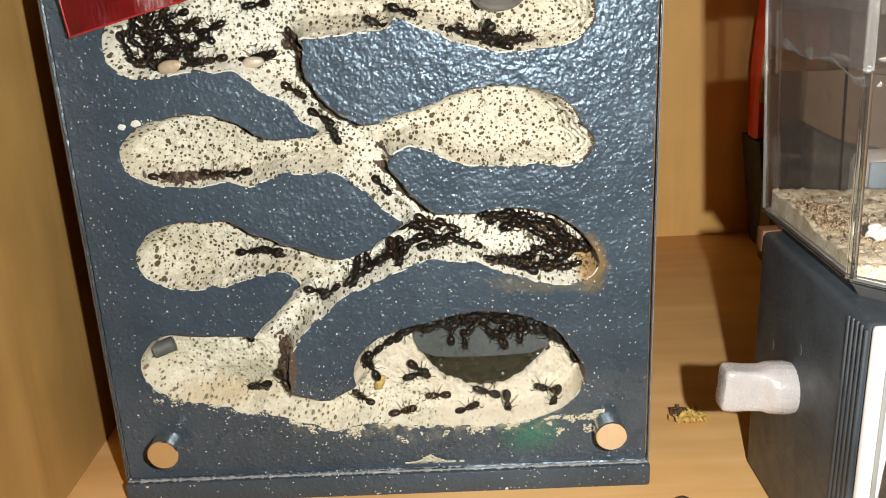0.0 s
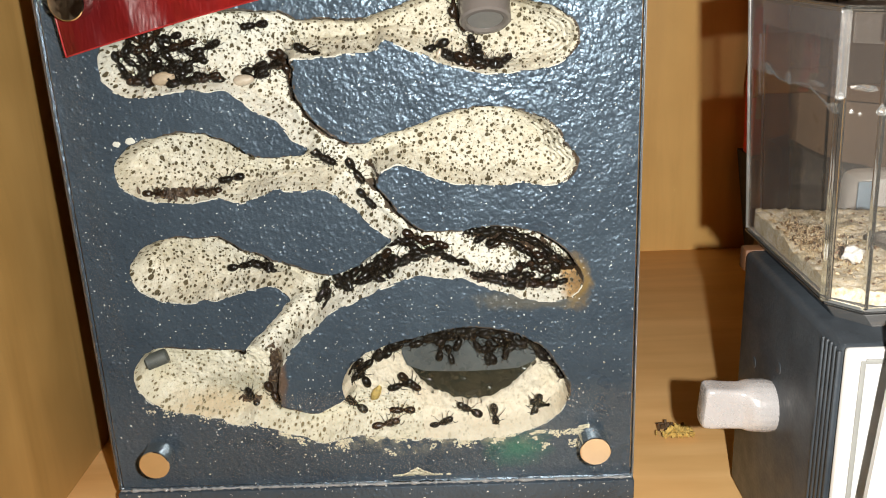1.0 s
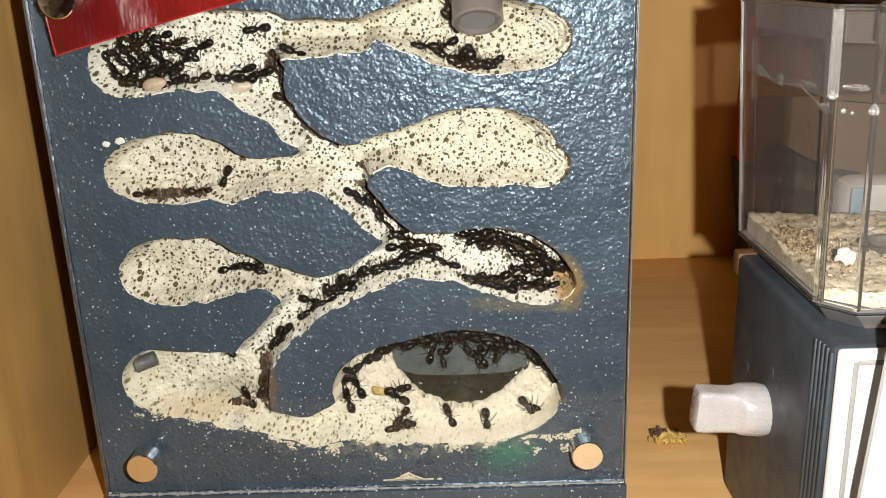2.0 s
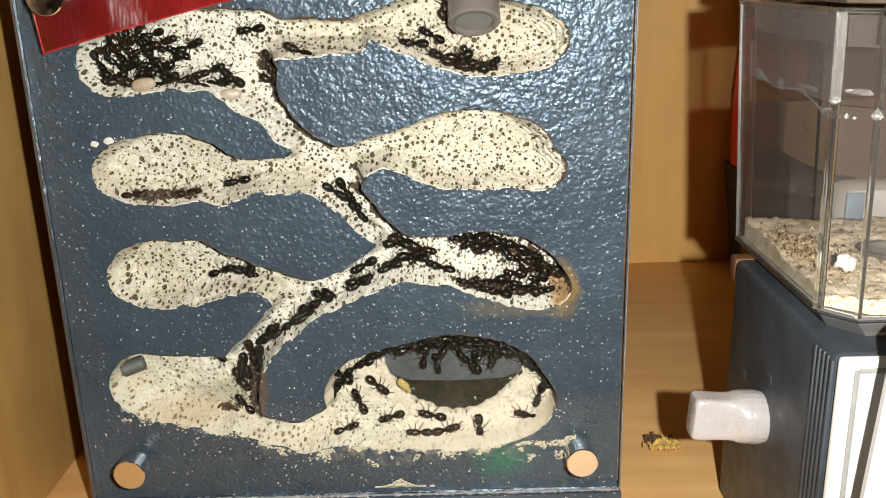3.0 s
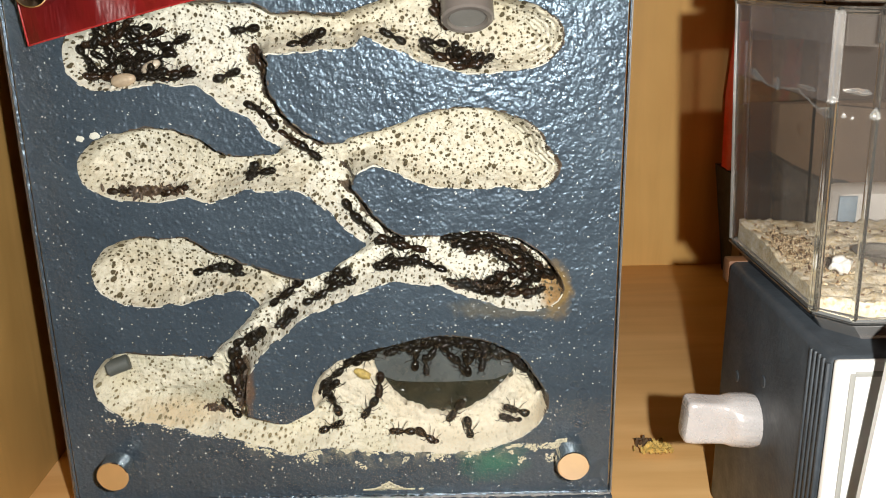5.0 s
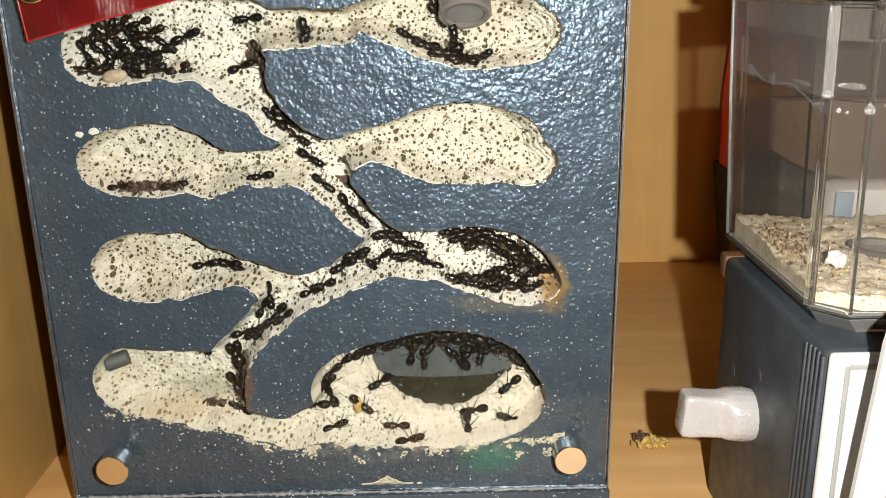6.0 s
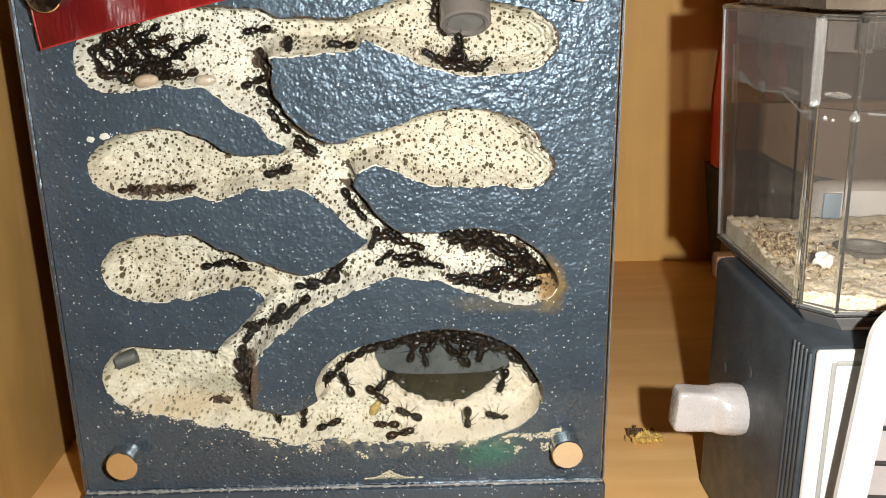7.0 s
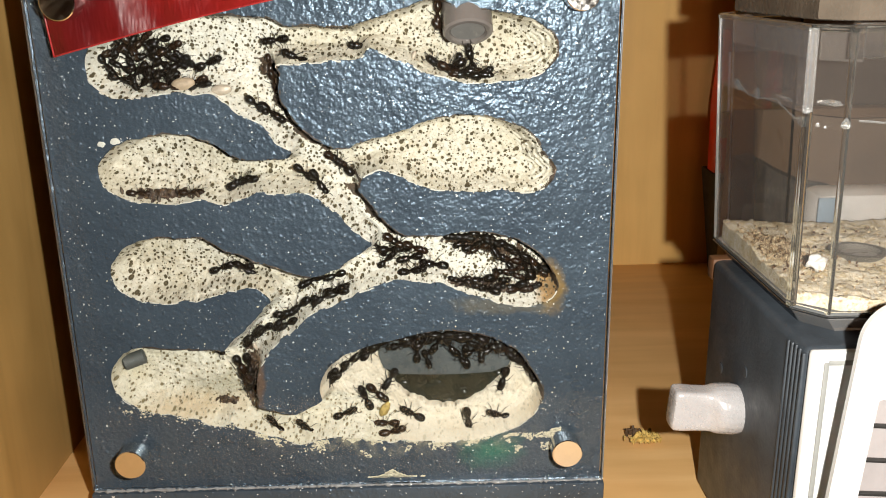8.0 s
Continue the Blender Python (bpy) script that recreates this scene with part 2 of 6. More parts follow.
GRUB = plain("pale_larva_skin", (0.48, 0.40, 0.31), 0.35, 0.0, 0.1, 700.0, 0.0001)
DARK_PLASTIC = plain("slate_grey_plastic", (0.045, 0.055, 0.066), 0.46, 0.0, 0.32, 55.0, 0.0003)
WHITE_PLASTIC = plain("white_plastic", (0.78, 0.78, 0.76), 0.4, 0.0, 0.03, 30.0, 0.0)
PLUG = plain("milky_silicone", (0.64, 0.615, 0.61), 0.26, 0.0, 0.08, 120.0, 0.0001)
PLUG.node_tree.nodes["Principled BSDF"].inputs["Transmission Weight"].default_value = 0.28
PLUG.node_tree.nodes["Principled BSDF"].inputs["Roughness"].default_value = 0.3
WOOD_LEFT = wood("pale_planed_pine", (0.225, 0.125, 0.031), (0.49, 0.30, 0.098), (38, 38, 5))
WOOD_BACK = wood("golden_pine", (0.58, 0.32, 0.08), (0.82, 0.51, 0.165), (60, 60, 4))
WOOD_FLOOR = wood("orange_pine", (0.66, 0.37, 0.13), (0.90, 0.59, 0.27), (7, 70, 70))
SAND = sand()


# ---------------------------------------------------------------- building helpers
def part(name, bm, material, parent=None, label="", smooth=True):
    """Links a bmesh as one mesh object, under a thing if one is given."""
    data = bpy.data.meshes.new(name)
    bm.to_mesh(data)
    bm.free()
    data.materials.append(material)
    if smooth:
        data.shade_smooth()
        data.set_sharp_from_angle(angle=radians(38))
    ob = new(name, data)
    ob.parent = parent
    return tagged(ob, label)


def slab(x0, x1, y0, y1, z0, z1, bevel=0.0, bm=None, segments=2):
    """A box between two corners, with rounded edges."""
    bm = bm or bmesh.new()
    made = bmesh.ops.create_cube(bm, size=1.0)["verts"]
    for v in made:
        v.co = Vector(((x0 + x1) / 2 + v.co.x * (x1 - x0), (y0 + y1) / 2 + v.co.y * (y1 - y0), (z0 + z1) / 2 + v.co.z * (z1 - z0)))
    if bevel:
        edges = list({e for v in made for e in v.link_edges})
        bmesh.ops.bevel(bm, geom=edges, offset=bevel, segments=segments, profile=0.5, affect="EDGES")
    return bm


def lathe(profile, start, axis, seg=24, bm=None):
    """Turns a profile of (along, radius) round an axis from start."""
    bm = bm or bmesh.new()
    turn = Vector(axis).normalized().to_track_quat("Z", "Y").to_matrix()
    rings = []
    for along, r in profile:
        rings.append([bm.verts.new(Vector(start) + turn @ Vector((r * math.cos(2 * math.pi * i / seg), r * math.sin(2 * math.pi * i / seg), along))) for i in range(seg)])
    for a, b in zip(rings, rings[1:]):
        for i in range(seg):
            bm.faces.new((a[i], a[(i + 1) % seg], b[(i + 1) % seg], b[i]))
    for ring, flip in ((rings[0], True), (rings[-1], False)):
        if profile[0][1] != profile[-1][1] or profile[0][0] != profile[-1][0]:
            bm.faces.new(list(reversed(ring)) if flip else ring)
    return bm


def tube_ring(start, axis, length, outer, inner, seg=36):
    """An open pipe with rounded lips."""
    lip = (outer - inner) * 0.25
    profile = [(lip, inner), (0, inner + lip), (0, outer - lip), (lip, outer), (length - lip, outer), (length, outer - lip), (length, inner + lip), (length - lip, inner), (lip, inner)]
    return lathe(profile, start, axis, seg)


def prism(points, low, high, bm=None, bevel=0.0, axis="z"):
    """An upright prism over a plan of points, or a plate whose outline lies in x and z when axis is y."""
    bm = bm or bmesh.new()
    place = (lambda p, h: (p[0], p[1], h)) if axis == "z" else (lambda p, h: (p[0], h, p[1]))
    a = [bm.verts.new(place(p, low)) for p in points]
    b = [bm.verts.new(place(p, high)) for p in points]
    faces = [bm.faces.new(a), bm.faces.new(b)]
    for i in range(len(points)):
        j = (i + 1) % len(points)
        faces.append(bm.faces.new((a[i], a[j], b[j], b[i])))
    bmesh.ops.recalc_face_normals(bm, faces=faces)
    if bevel:
        bmesh.ops.bevel(bm, geom=[e for f in faces[:2] for e in f.edges], offset=bevel, segments=2, profile=0.5, affect="EDGES")
    return bm


def empty(name, label, category, at=(0, 0, 0), group=""):
    ob = new(name)
    ob.location = at
    ob.empty_display_size = 0.01
    return tagged(ob, label, category, group)


def field(shape, cells, seed):
    """Smooth random values between -1 and 1 on a grid, with that many cells across."""
    rng = np.random.default_rng(seed)
    ny = max(3, int(cells * shape[0] / shape[1]))
    coarse = rng.uniform(-1, 1, (ny + 2, cells + 2))
    v, u = np.linspace(0, ny, shape[0]), np.linspace(0, cells, shape[1])
    j, i = np.minimum(v.astype(int), ny - 1), np.minimum(u.astype(int), cells - 1)
    fv, fu = (v - j)[:, None], (u - i)[None, :]
    fv, fu = fv * fv * (3 - 2 * fv), fu * fu * (3 - 2 * fu)
    a, b = coarse[np.ix_(j, i)], coarse[np.ix_(j, i + 1)]
    c, d = coarse[np.ix_(j + 1, i)], coarse[np.ix_(j + 1, i + 1)]
    return (a * (1 - fu) + b * fu) * (1 - fv) + (c * (1 - fu) + d * fu) * fv


# ---------------------------------------------------------------- the shelf
LEFT, BACK = -0.129, 0.295
tagged(part("floor", slab(-0.148, 0.62, -0.098, BACK + 0.02, -0.02, 0.0, 0.002), WOOD_FLOOR), "orange-brown pine shelf board with fine straight grain", "floor", kind="structure")
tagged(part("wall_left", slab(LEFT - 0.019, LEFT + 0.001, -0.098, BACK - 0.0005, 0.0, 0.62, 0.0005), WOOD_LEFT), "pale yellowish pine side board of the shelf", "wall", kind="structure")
tagged(part("wall_back", slab(-0.148, 0.62, BACK, BACK + 0.02, 0.0, 0.62), WOOD_BACK), "golden pine back board of the shelf", "wall", kind="structure")
tagged(part("wall_right", slab(0.60, 0.62, -0.098, BACK, 0.0, 0.62), WOOD_LEFT), "pale pine side board of the shelf", "wall", kind="structure")
tagged(part("ceiling", slab(-0.148, 0.62, -0.10, BACK + 0.02, 0.62, 0.64), WOOD_LEFT), "pine top board of the shelf", "ceiling", kind="structure")
# unseen room surfaces, added to close the space and dim its reflections
ROOM = plain("dim_room_plaster", (0.30, 0.25, 0.20), 0.9, 0.0, 0.1, 4.0, 0.0)
tagged(part("wall_room_front", slab(-0.6, 0.9, -0.9, -0.85, -0.35, 0.8), ROOM), "unseen dim beige wall added behind", "wall", kind="structure")
tagged(part("floor_room", slab(-0.6, 0.9, -0.85, 0.315, -0.37, -0.35), plain("dark_room_floor", (0.07, 0.06, 0.05), 0.95, 0.0, 0.2, 12.0, 0.0)), "unseen dark floor added below the shelf", "floor", kind="structure")

# ---------------------------------------------------------------- the nest block
# chambers: centre x, z, half width, half height, tilt in degrees; millimetres on the block's face
BOWLS = {
    "top_right": [(53, 178.6, 25.2, 12.3, -0.4), (61.8, 177.7, 17.3, 10, -4.6)],
    "second_left": [(-60.1, 137.3, 23.9, 12.6, 2.4)],
    "second_right": [(47.1, 141.1, 27.2, 13.8, -0.6), (66.8, 135.1, 12.3, 8.4, -5.8)],
    "third_right": [(55, 99.1, 23.8, 12.5, -12.8), (65.7, 92.9, 15.8, 10, -11.3)],
    "third_left": [(-65, 99.3, 18.9, 12.8, 2.6)],
    "bottom_right": [(33.5, 48.1, 43.4, 21.9, -3.9), (40.5, 54.9, 31.4, 18.3, -3.8)],
}
# galleries: x, z, radius at either end; millimetres
GALLERIES = {
    "top_left": [(-46.8, 177.7, 13.5, -23, 182.4, 7.5), (-73, 173.5, 10.8, -48.8, 177.3, 12.3)],
    "top_band": [(-19.6, 180.3, 6.6, 8.2, 180.3, 5.3)],
    "top_right": [(11.8, 183.5, 3.7, 35.2, 182.5, 12.7)],
    "first_tunnel": [(-38.8, 168.9, 5.8, -27.3, 164.8, 8.7), (-26.9, 167.9, 9.7, -25.7, 163.6, 7.5), (-26.6, 162.6, 8.3, -20.1, 155.5, 4.6), (-20, 155.3, 4.8, -16, 150, 4.3), (-16.3, 149.5, 4.6, -10.8, 145.1, 3.9), (-10.1, 145.1, 3.6, -6.8, 141.4, 5.4)],
    "second_left": [(-40.9, 133.2, 9, -23.4, 134.8, 4.4), (-23, 134, 6, -2.8, 135.5, 7.7)],
    "second_right": [(-2.6, 137, 6.6, 11, 139.5, 5.2), (10, 141.8, 4, 35.9, 141.8, 11.4)],
    "first_fork": [(-8.1, 138.9, 7.8, 1.3, 133.3, 7.7)],
    "second_tunnel": [(-2.7, 130.8, 6.6, 8.5, 119.9, 5.1), (7.8, 118.8, 5.3, 19.3, 108.7, 4.4)],
    "third_right": [(19.1, 103.3, 8.1, 32.9, 101.9, 9)],
    "third_tunnel": [(18.7, 102.2, 8, 7.9, 96.9, 6.3), (7.7, 97.1, 6.1, -0.9, 92.1, 5.3), (-1, 92, 5.8, -12.8, 88.2, 6.7), (-13, 86.5, 4.7, -22.9, 79.5, 6.6), (-24, 80.6, 5.7, -38.7, 63.9, 7)],
    "third_left": [(-51.5, 99.7, 12.4, -39.6, 97.7, 6.3), (-39, 99.2, 6.1, -30.3, 96.4, 4.6), (-28.6, 96.8, 4.4, -18.1, 89.3, 7.9)],
    "bottom_left": [(-76.1, 56.3, 12.8, -47.5, 53.4, 13.3), (-74.1, 52.1, 9.9, -60.1, 49.6, 10.5), (-37, 65.5, 5.6, -40.5, 48.1, 4.8)],
    "bottom_band": [(-50.8, 42.8, 7.8, -39, 45.4, 5.3), (-39.5, 38.8, 5, -21.9, 33.6, 5.4), (-18.2, 33.1, 6.4, 1.1, 39.9, 9.5), (2.1, 38.9, 9.8, 14, 40.7, 14.2), (0, 36.8, 7.2, 40, 36.2, 7.8)],
}
CHAMBERS = list(dict.fromkeys([*GALLERIES, *BOWLS]))


def hollow(x, z):
    """Signed distance in mm to the nearest hollow on the block's face (inside below 0), and which hollow that is."""
    best, which = np.full(np.shape(x), 1e3), np.zeros(np.shape(x), int)
    dists = []
    for name, items in BOWLS.items():
        for cx, cz, a, b, tilt in items:
            c, s = math.cos(radians(tilt)), math.sin(radians(tilt))
            u, v = (x - cx) * c + (z - cz) * s, -(x - cx) * s + (z - cz) * c
            k = np.sqrt((u / a) ** 2 + (v / b) ** 2) + 1e-6
            g = np.sqrt((u / a ** 2) ** 2 + (v / b ** 2) ** 2) + 1e-6
            dists.append((name, k * (k - 1) / g))
    for name, items in GALLERIES.items():
        for x0, z0, r0, x1, z1, r1 in items:
            t = np.clip(((x - x0) * (x1 - x0) + (z - z0) * (z1 - z0)) / ((x1 - x0) ** 2 + (z1 - z0) ** 2), 0, 1)
            dists.append((name, np.hypot(x - x0 - t * (x1 - x0), z - z0 - t * (z1 - z0)) - r0 - t * (r1 - r0)))
    for name, d in dists:
        which = np.where(d < best, CHAMBERS.index(name), which)
        h = np.clip(0.5 + 0.5 * (best - d) / 2.0, 0, 1)
        best = best * (1 - h) + d * h - 2.0 * h * (1 - h)
    return best, which


def rim_distance(step=1.0):
    """Distance in mm from each inner point of a coarse grid to the nearest rim of the hollows."""
    xs, zs = np.arange(-100, 100.1, step), np.arange(8, 214.1, step)
    X, Z = np.meshgrid(xs, zs)
    s = hollow(X, Z)[0]
    rim = (np.abs(s) < 1.4) & (s >= -0.2)
    px, pz, ps = X[rim], Z[rim], s[rim]
    out = np.zeros(X.shape)
    inside = np.argwhere(s < 0)
    for k in range(0, len(inside), 1500):
        part_of = inside[k:k + 1500]
        x, z = X[part_of[:, 0], part_of[:, 1]], Z[part_of[:, 0], part_of[:, 1]]
        d = np.hypot(x[:, None] - px[None], z[:, None] - pz[None]) - ps[None]
        out[part_of[:, 0], part_of[:, 1]] = np.maximum(d.min(1), 0)
    return out


RIM = rim_distance()


def rim_at(x, z):
    """The same distance at any points, by blending the grid."""
    u, v = np.clip(np.asarray(x, float) + 100, 0, 199.99), np.clip(np.asarray(z, float) - 8, 0, 205.99)
    i, j = u.astype(int), v.astype(int)
    fu, fv = u - i, v - j
    return (RIM[j, i] * (1 - fu) + RIM[j, i + 1] * fu) * (1 - fv) + (RIM[j + 1, i] * (1 - fu) + RIM[j + 1, i + 1] * fu) * fv


def carved(x, z, s):
    """Depth in mm of the hollow at s mm inside its rim: the upper and right-hand walls are steep, the others rounder."""
    e = 0.8
    up, right = (rim_at(x, np.asarray(z) + e) - rim_at(x, np.asarray(z) - e)) / (2 * e), (rim_at(np.asarray(x) + e, z) - rim_at(np.asarray(x) - e, z)) / (2 * e)
    wide = 0.75 + 2.9 * np.clip(up, 0, 1) + 1.3 * np.clip(right, 0, 1)
    # the far ends of the two upper right chambers were scooped out like bowls
    scoop = np.clip((np.asarray(x) - 56) / 16, 0, 1) * np.clip((np.asarray(z) - 118) / 6, 0, 1)
    wide = wide + scoop * (3.4 * np.clip(-right, 0, 1) + 1.6 * np.clip(-up, 0, 1))
    return 10.6 * (1 - np.exp(-(np.maximum(s, 0) / wide) ** 1.45))


def depth_at(x, z):
    """Depth in metres of the nest's surface behind the block's face; x and z in mm."""
    x, z = np.array([x]), np.array([z])
    return float(carved(x, z, rim_at(x, z))[0]) / 1000


nest = empty("ant_nest", "blue-grey painted aerated concrete ant nest with cream chambers", "ant nest", (0, 0.025, 0))


def under(ob, thing):
    """Keeps a part's place while it goes under a thing."""
    ob.parent = thing
    ob.matrix_parent_inverse = Matrix.Translation(thing.location).inverted()
    return ob


def build_nest():
    step, half, low, high = 0.5, 100.0, 8.0, 214.0
    xs, zs = np.arange(-half, half + 0.01, step), np.arange(low, high + 0.01, step)
    X, Z = np.meshgrid(xs, zs)
    shape = X.shape
    rough = 0.38 * field(shape, 44, 3) + 0.22 * field(shape, 130, 4)

    def signed(x, z):
        return hollow(x, z)[0] + rough

    s = signed(X, Z)
    e = 0.05
    gx, gz = (hollow(X + e, Z)[0] - hollow(X - e, Z)[0]) / (2 * e), (hollow(X, Z + e)[0] - hollow(X, Z - e)[0]) / (2 * e)
    norm = gx * gx + gz * gz + 1e-6
    near = np.abs(s) < 0.42
    inner = (np.abs(X) < half - 1) & (Z > low + 1) & (Z < high - 1)
    near &= inner
    X2, Z2 = np.where(near, X - s * gx / norm, X), np.where(near, Z - s * gz / norm, Z)
    s2 = np.where(near, 0.0, s)
    # the outer edge of the lip runs 0.4 mm outside the rim
    lip = (s >= 0.42) & (s < 0.95) & inner
    lip_wide = 0.40
    X2, Z2 = np.where(lip, X - (s - lip_wide) * gx / norm, X2), np.where(lip, Z - (s - lip_wide) * gz / norm, Z2)
    s2 = np.where(lip, lip_wide, s2)
    which = hollow(X2, Z2)[1]
    Y = carved(X2, Z2, np.where(s2 < 0, np.maximum(rim_at(X2, Z2), np.minimum(-s2, 1.5)), 0)) * (1 + 0.05 * field(shape, 60, 8)) + np.where(s2 < -0.5, 0.30 * field(shape, 120, 9) + 0.22 * field(shape, 260, 10), 0)
    # tool marks run round the walls, deepest in the scooped ends
    ridge = np.sin(4.0 * np.maximum(-s2, 0) + 2.2 * field(shape, 50, 14))
    Y = Y + np.where((s2 < -0.5) & (s2 > -9), ridge * (0.11 + 0.62 * np.clip((X2 - 56) / 16, 0, 1) * np.clip((Z2 - 118) / 6, 0, 1)), 0)
    # the water window sunk into the back of the bottom right chamber, pointed at both ends
    def window_edge(x, z):
        return 21.0 * (((np.abs(x - 39.2) / 27.6) ** 1.8 + (np.abs(z - 61.5) / 25.4) ** 1.8) ** (1 / 1.8) - 1) + 0.5 * field(shape, 90, 12)

    sw = window_edge(X2, Z2)
    wx, wz = (window_edge(X2 + e, Z2) - window_edge(X2 - e, Z2)) / (2 * e), (window_edge(X2, Z2 + e) - window_edge(X2, Z2 - e)) / (2 * e)
    onto = (np.abs(sw) / np.sqrt(wx * wx + wz * wz + 0.05) < 0.36) & (s2 < -1.2)
    X2, Z2 = np.where(onto, X2 - sw * wx / (wx * wx + wz * wz + 0.05), X2), np.where(onto, Z2 - sw * wz / (wx * wx + wz * wz + 0.05), Z2)
    pane = ((sw < 0) | onto) & (s2 < -1.2)
    Y = np.where(pane & ~onto, np.maximum(Y, 10.6) + 3.0, Y)
    Y = Y + np.where(s2 > 0.2, 0.05 * field(shape, 190, 11), 0)
    ny, nx = shape
    index = np.arange(ny * nx).reshape(shape)
    quads = np.stack([index[:-1, :-1], index[:-1, 1:], index[1:, 1:], index[1:, :-1]], -1).reshape(-1, 4)
    # each cell is cut along the diagonal that follows the rims
    level = np.where((np.abs(sw) < 1.5) & (s2 < -1.2), np.where(onto, 0.0, sw), s2).ravel()[quads]
    along = np.abs(level[:, 0] - level[:, 2]) <= np.abs(level[:, 1] - level[:, 3])
    quads = np.concatenate([np.where(along[:, None], quads[:, [0, 1, 2]], quads[:, [0, 1, 3]]), np.where(along[:, None], quads[:, [0, 2, 3]], quads[:, [1, 2, 3]])])
    mean = s2.ravel()[quads].mean(1)
    kind = which.ravel()[quads[:, 0]]
    inpane = (pane & ~onto).ravel()[quads].all(1)
    co = np.stack([X2.ravel(), Y.ravel(), Z2.ravel()], -1) / 1000

    def piece(name, mask, mat, label=""):
        q = quads[mask]
        used, new_q = np.unique(q, return_inverse=True)
        data = bpy.data.meshes.new(name)
        data.from_pydata(co[used].tolist(), [], new_q.reshape(-1, 3).tolist())
        data.materials.append(mat)
        data.shade_smooth()
        return under(tagged(new(name, data), label, kind="stuff" if name in ("chipped_lip", "rim_shade_dirt") else ""), nest)

    inside = mean < -1e-4
    # painted shade and dirt along the upper right rims, bare chips along lower ones
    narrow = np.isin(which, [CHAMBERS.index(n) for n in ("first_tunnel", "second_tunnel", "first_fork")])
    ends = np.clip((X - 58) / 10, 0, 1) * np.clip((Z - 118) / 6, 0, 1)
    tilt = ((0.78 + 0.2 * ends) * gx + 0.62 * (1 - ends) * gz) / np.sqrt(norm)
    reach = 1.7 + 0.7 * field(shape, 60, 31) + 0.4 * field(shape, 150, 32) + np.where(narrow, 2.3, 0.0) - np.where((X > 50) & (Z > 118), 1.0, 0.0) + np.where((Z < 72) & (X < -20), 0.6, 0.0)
    shade_dirt = ((-s2 < reach * np.clip((tilt - 0.45) / 0.4, 0, 1)) & (s2 <= 0)).ravel()[quads].mean(1) > 0.6
    shade_dirt &= inside & (kind != CHAMBERS.index("bottom_band"))
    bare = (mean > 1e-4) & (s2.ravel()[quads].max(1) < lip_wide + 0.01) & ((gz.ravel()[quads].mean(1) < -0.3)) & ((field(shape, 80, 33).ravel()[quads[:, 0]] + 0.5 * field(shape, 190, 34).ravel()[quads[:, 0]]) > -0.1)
    # a shadow line painted on the outer lip
    lip_shade = (mean > 1e-4) & (s2.ravel()[quads].max(1) < lip_wide + 0.01) & (tilt.ravel()[quads].mean(1) > 0.5) & (field(shape, 70, 35).ravel()[quads[:, 0]] + 0.6 * field(shape, 200, 36).ravel()[quads[:, 0]] > -0.35)
    shade_dirt |= lip_shade
    piece("painted_face", ~inside & ~bare & ~lip_shade, PAINT, "bumpy blue-grey enamel with white dust specks and painted glints")
    piece("chipped_lip", bare, CHIPPED, "bare white chipped edge below the chambers")
    piece("rim_shade_dirt", shade_dirt, RIM_SHADE_DIRT, "painted brown shade and dirt along the tunnel rims")
    inside &= ~shade_dirt
    inpane &= ~shade_dirt
    window = piece("water_window", inside & inpane, WINDOW_DARK, "dark olive wet window in the chamber wall")
    for n, name in enumerate(CHAMBERS):
        mask = inside & (kind == n) & ~inpane
        if mask.any():
            mat = {"bottom_right": CONCRETE_WHITE, "bottom_left": CONCRETE_PALE, "bottom_band": CONCRETE_PALE, "first_tunnel": CONCRETE_LIT, "second_tunnel": CONCRETE_LIT, "third_tunnel": CONCRETE_LIT, "first_fork": CONCRETE_LIT, "third_right": CONCRETE_LIT, "top_left": CONCRETE_LIT}.get(name, CONCRETE)
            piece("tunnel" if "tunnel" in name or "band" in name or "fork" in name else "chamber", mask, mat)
    # grey film over the upper part of the water window, with a sagging lower edge
    arc = []
    for a in range(-30, 213, 6):
        c, s = math.cos(radians(a)), math.sin(radians(a))
        k = 0.97 / (abs(c / 27.6) ** 1.8 + abs(s / 25.4) ** 1.8) ** (1 / 1.8)
        if 61.5 + k * s > 51.5:
            arc.append((39.2 + k * c, min(61.5 + k * s, 71.0)))
    right_end, left_end = arc[0], arc[-1]
    arc += [(left_end[0] + (right_end[0] - left_end[0]) * k / 8, 51.4 - 5.2 * k / 8 * (1 - k / 8)) for k in range(1, 8)]
    part("film", prism([(x / 1000, z / 1000) for x, z in arc], 0.0110, 0.0116, axis="y"), FILM_GREY, window, "grey wet film over the window")
    # sides, back and top of the block
    body = bmesh.new()
    for x0, x1, y0, y1, z0, z1 in ((-0.1, -0.0975, 0.0004, 0.09, 0.009, 0.214), (0.0975, 0.1, 0.0004, 0.09, 0.009, 0.214),
                                   (-0.0975, 0.0975, 0.084, 0.09, 0.009, 0.214), (-0.0975, 0.0975, 0.0004, 0.084, 0.2115, 0.214)):
        slab(x0, x1, y0, y1, z0, z1, 0.0, body)
    under(part("block", body, PAINT, label="painted sides of the block", smooth=False), nest)
    under(part("plinth", slab(-0.1012, 0.1012, -0.0058, 0.09, 0.0, 0.0092, 0.001), PAINT, label="dark painted foot strip"), nest)
    sheet = under(part("front_sheet", slab(-0.1000, 0.1003, -0.0042, -0.0006, 0.0096, 0.2145, 0.0003, segments=1), ACRYLIC, label="clear acrylic front sheet", smooth=False), nest)
    sheet.visible_shadow = False
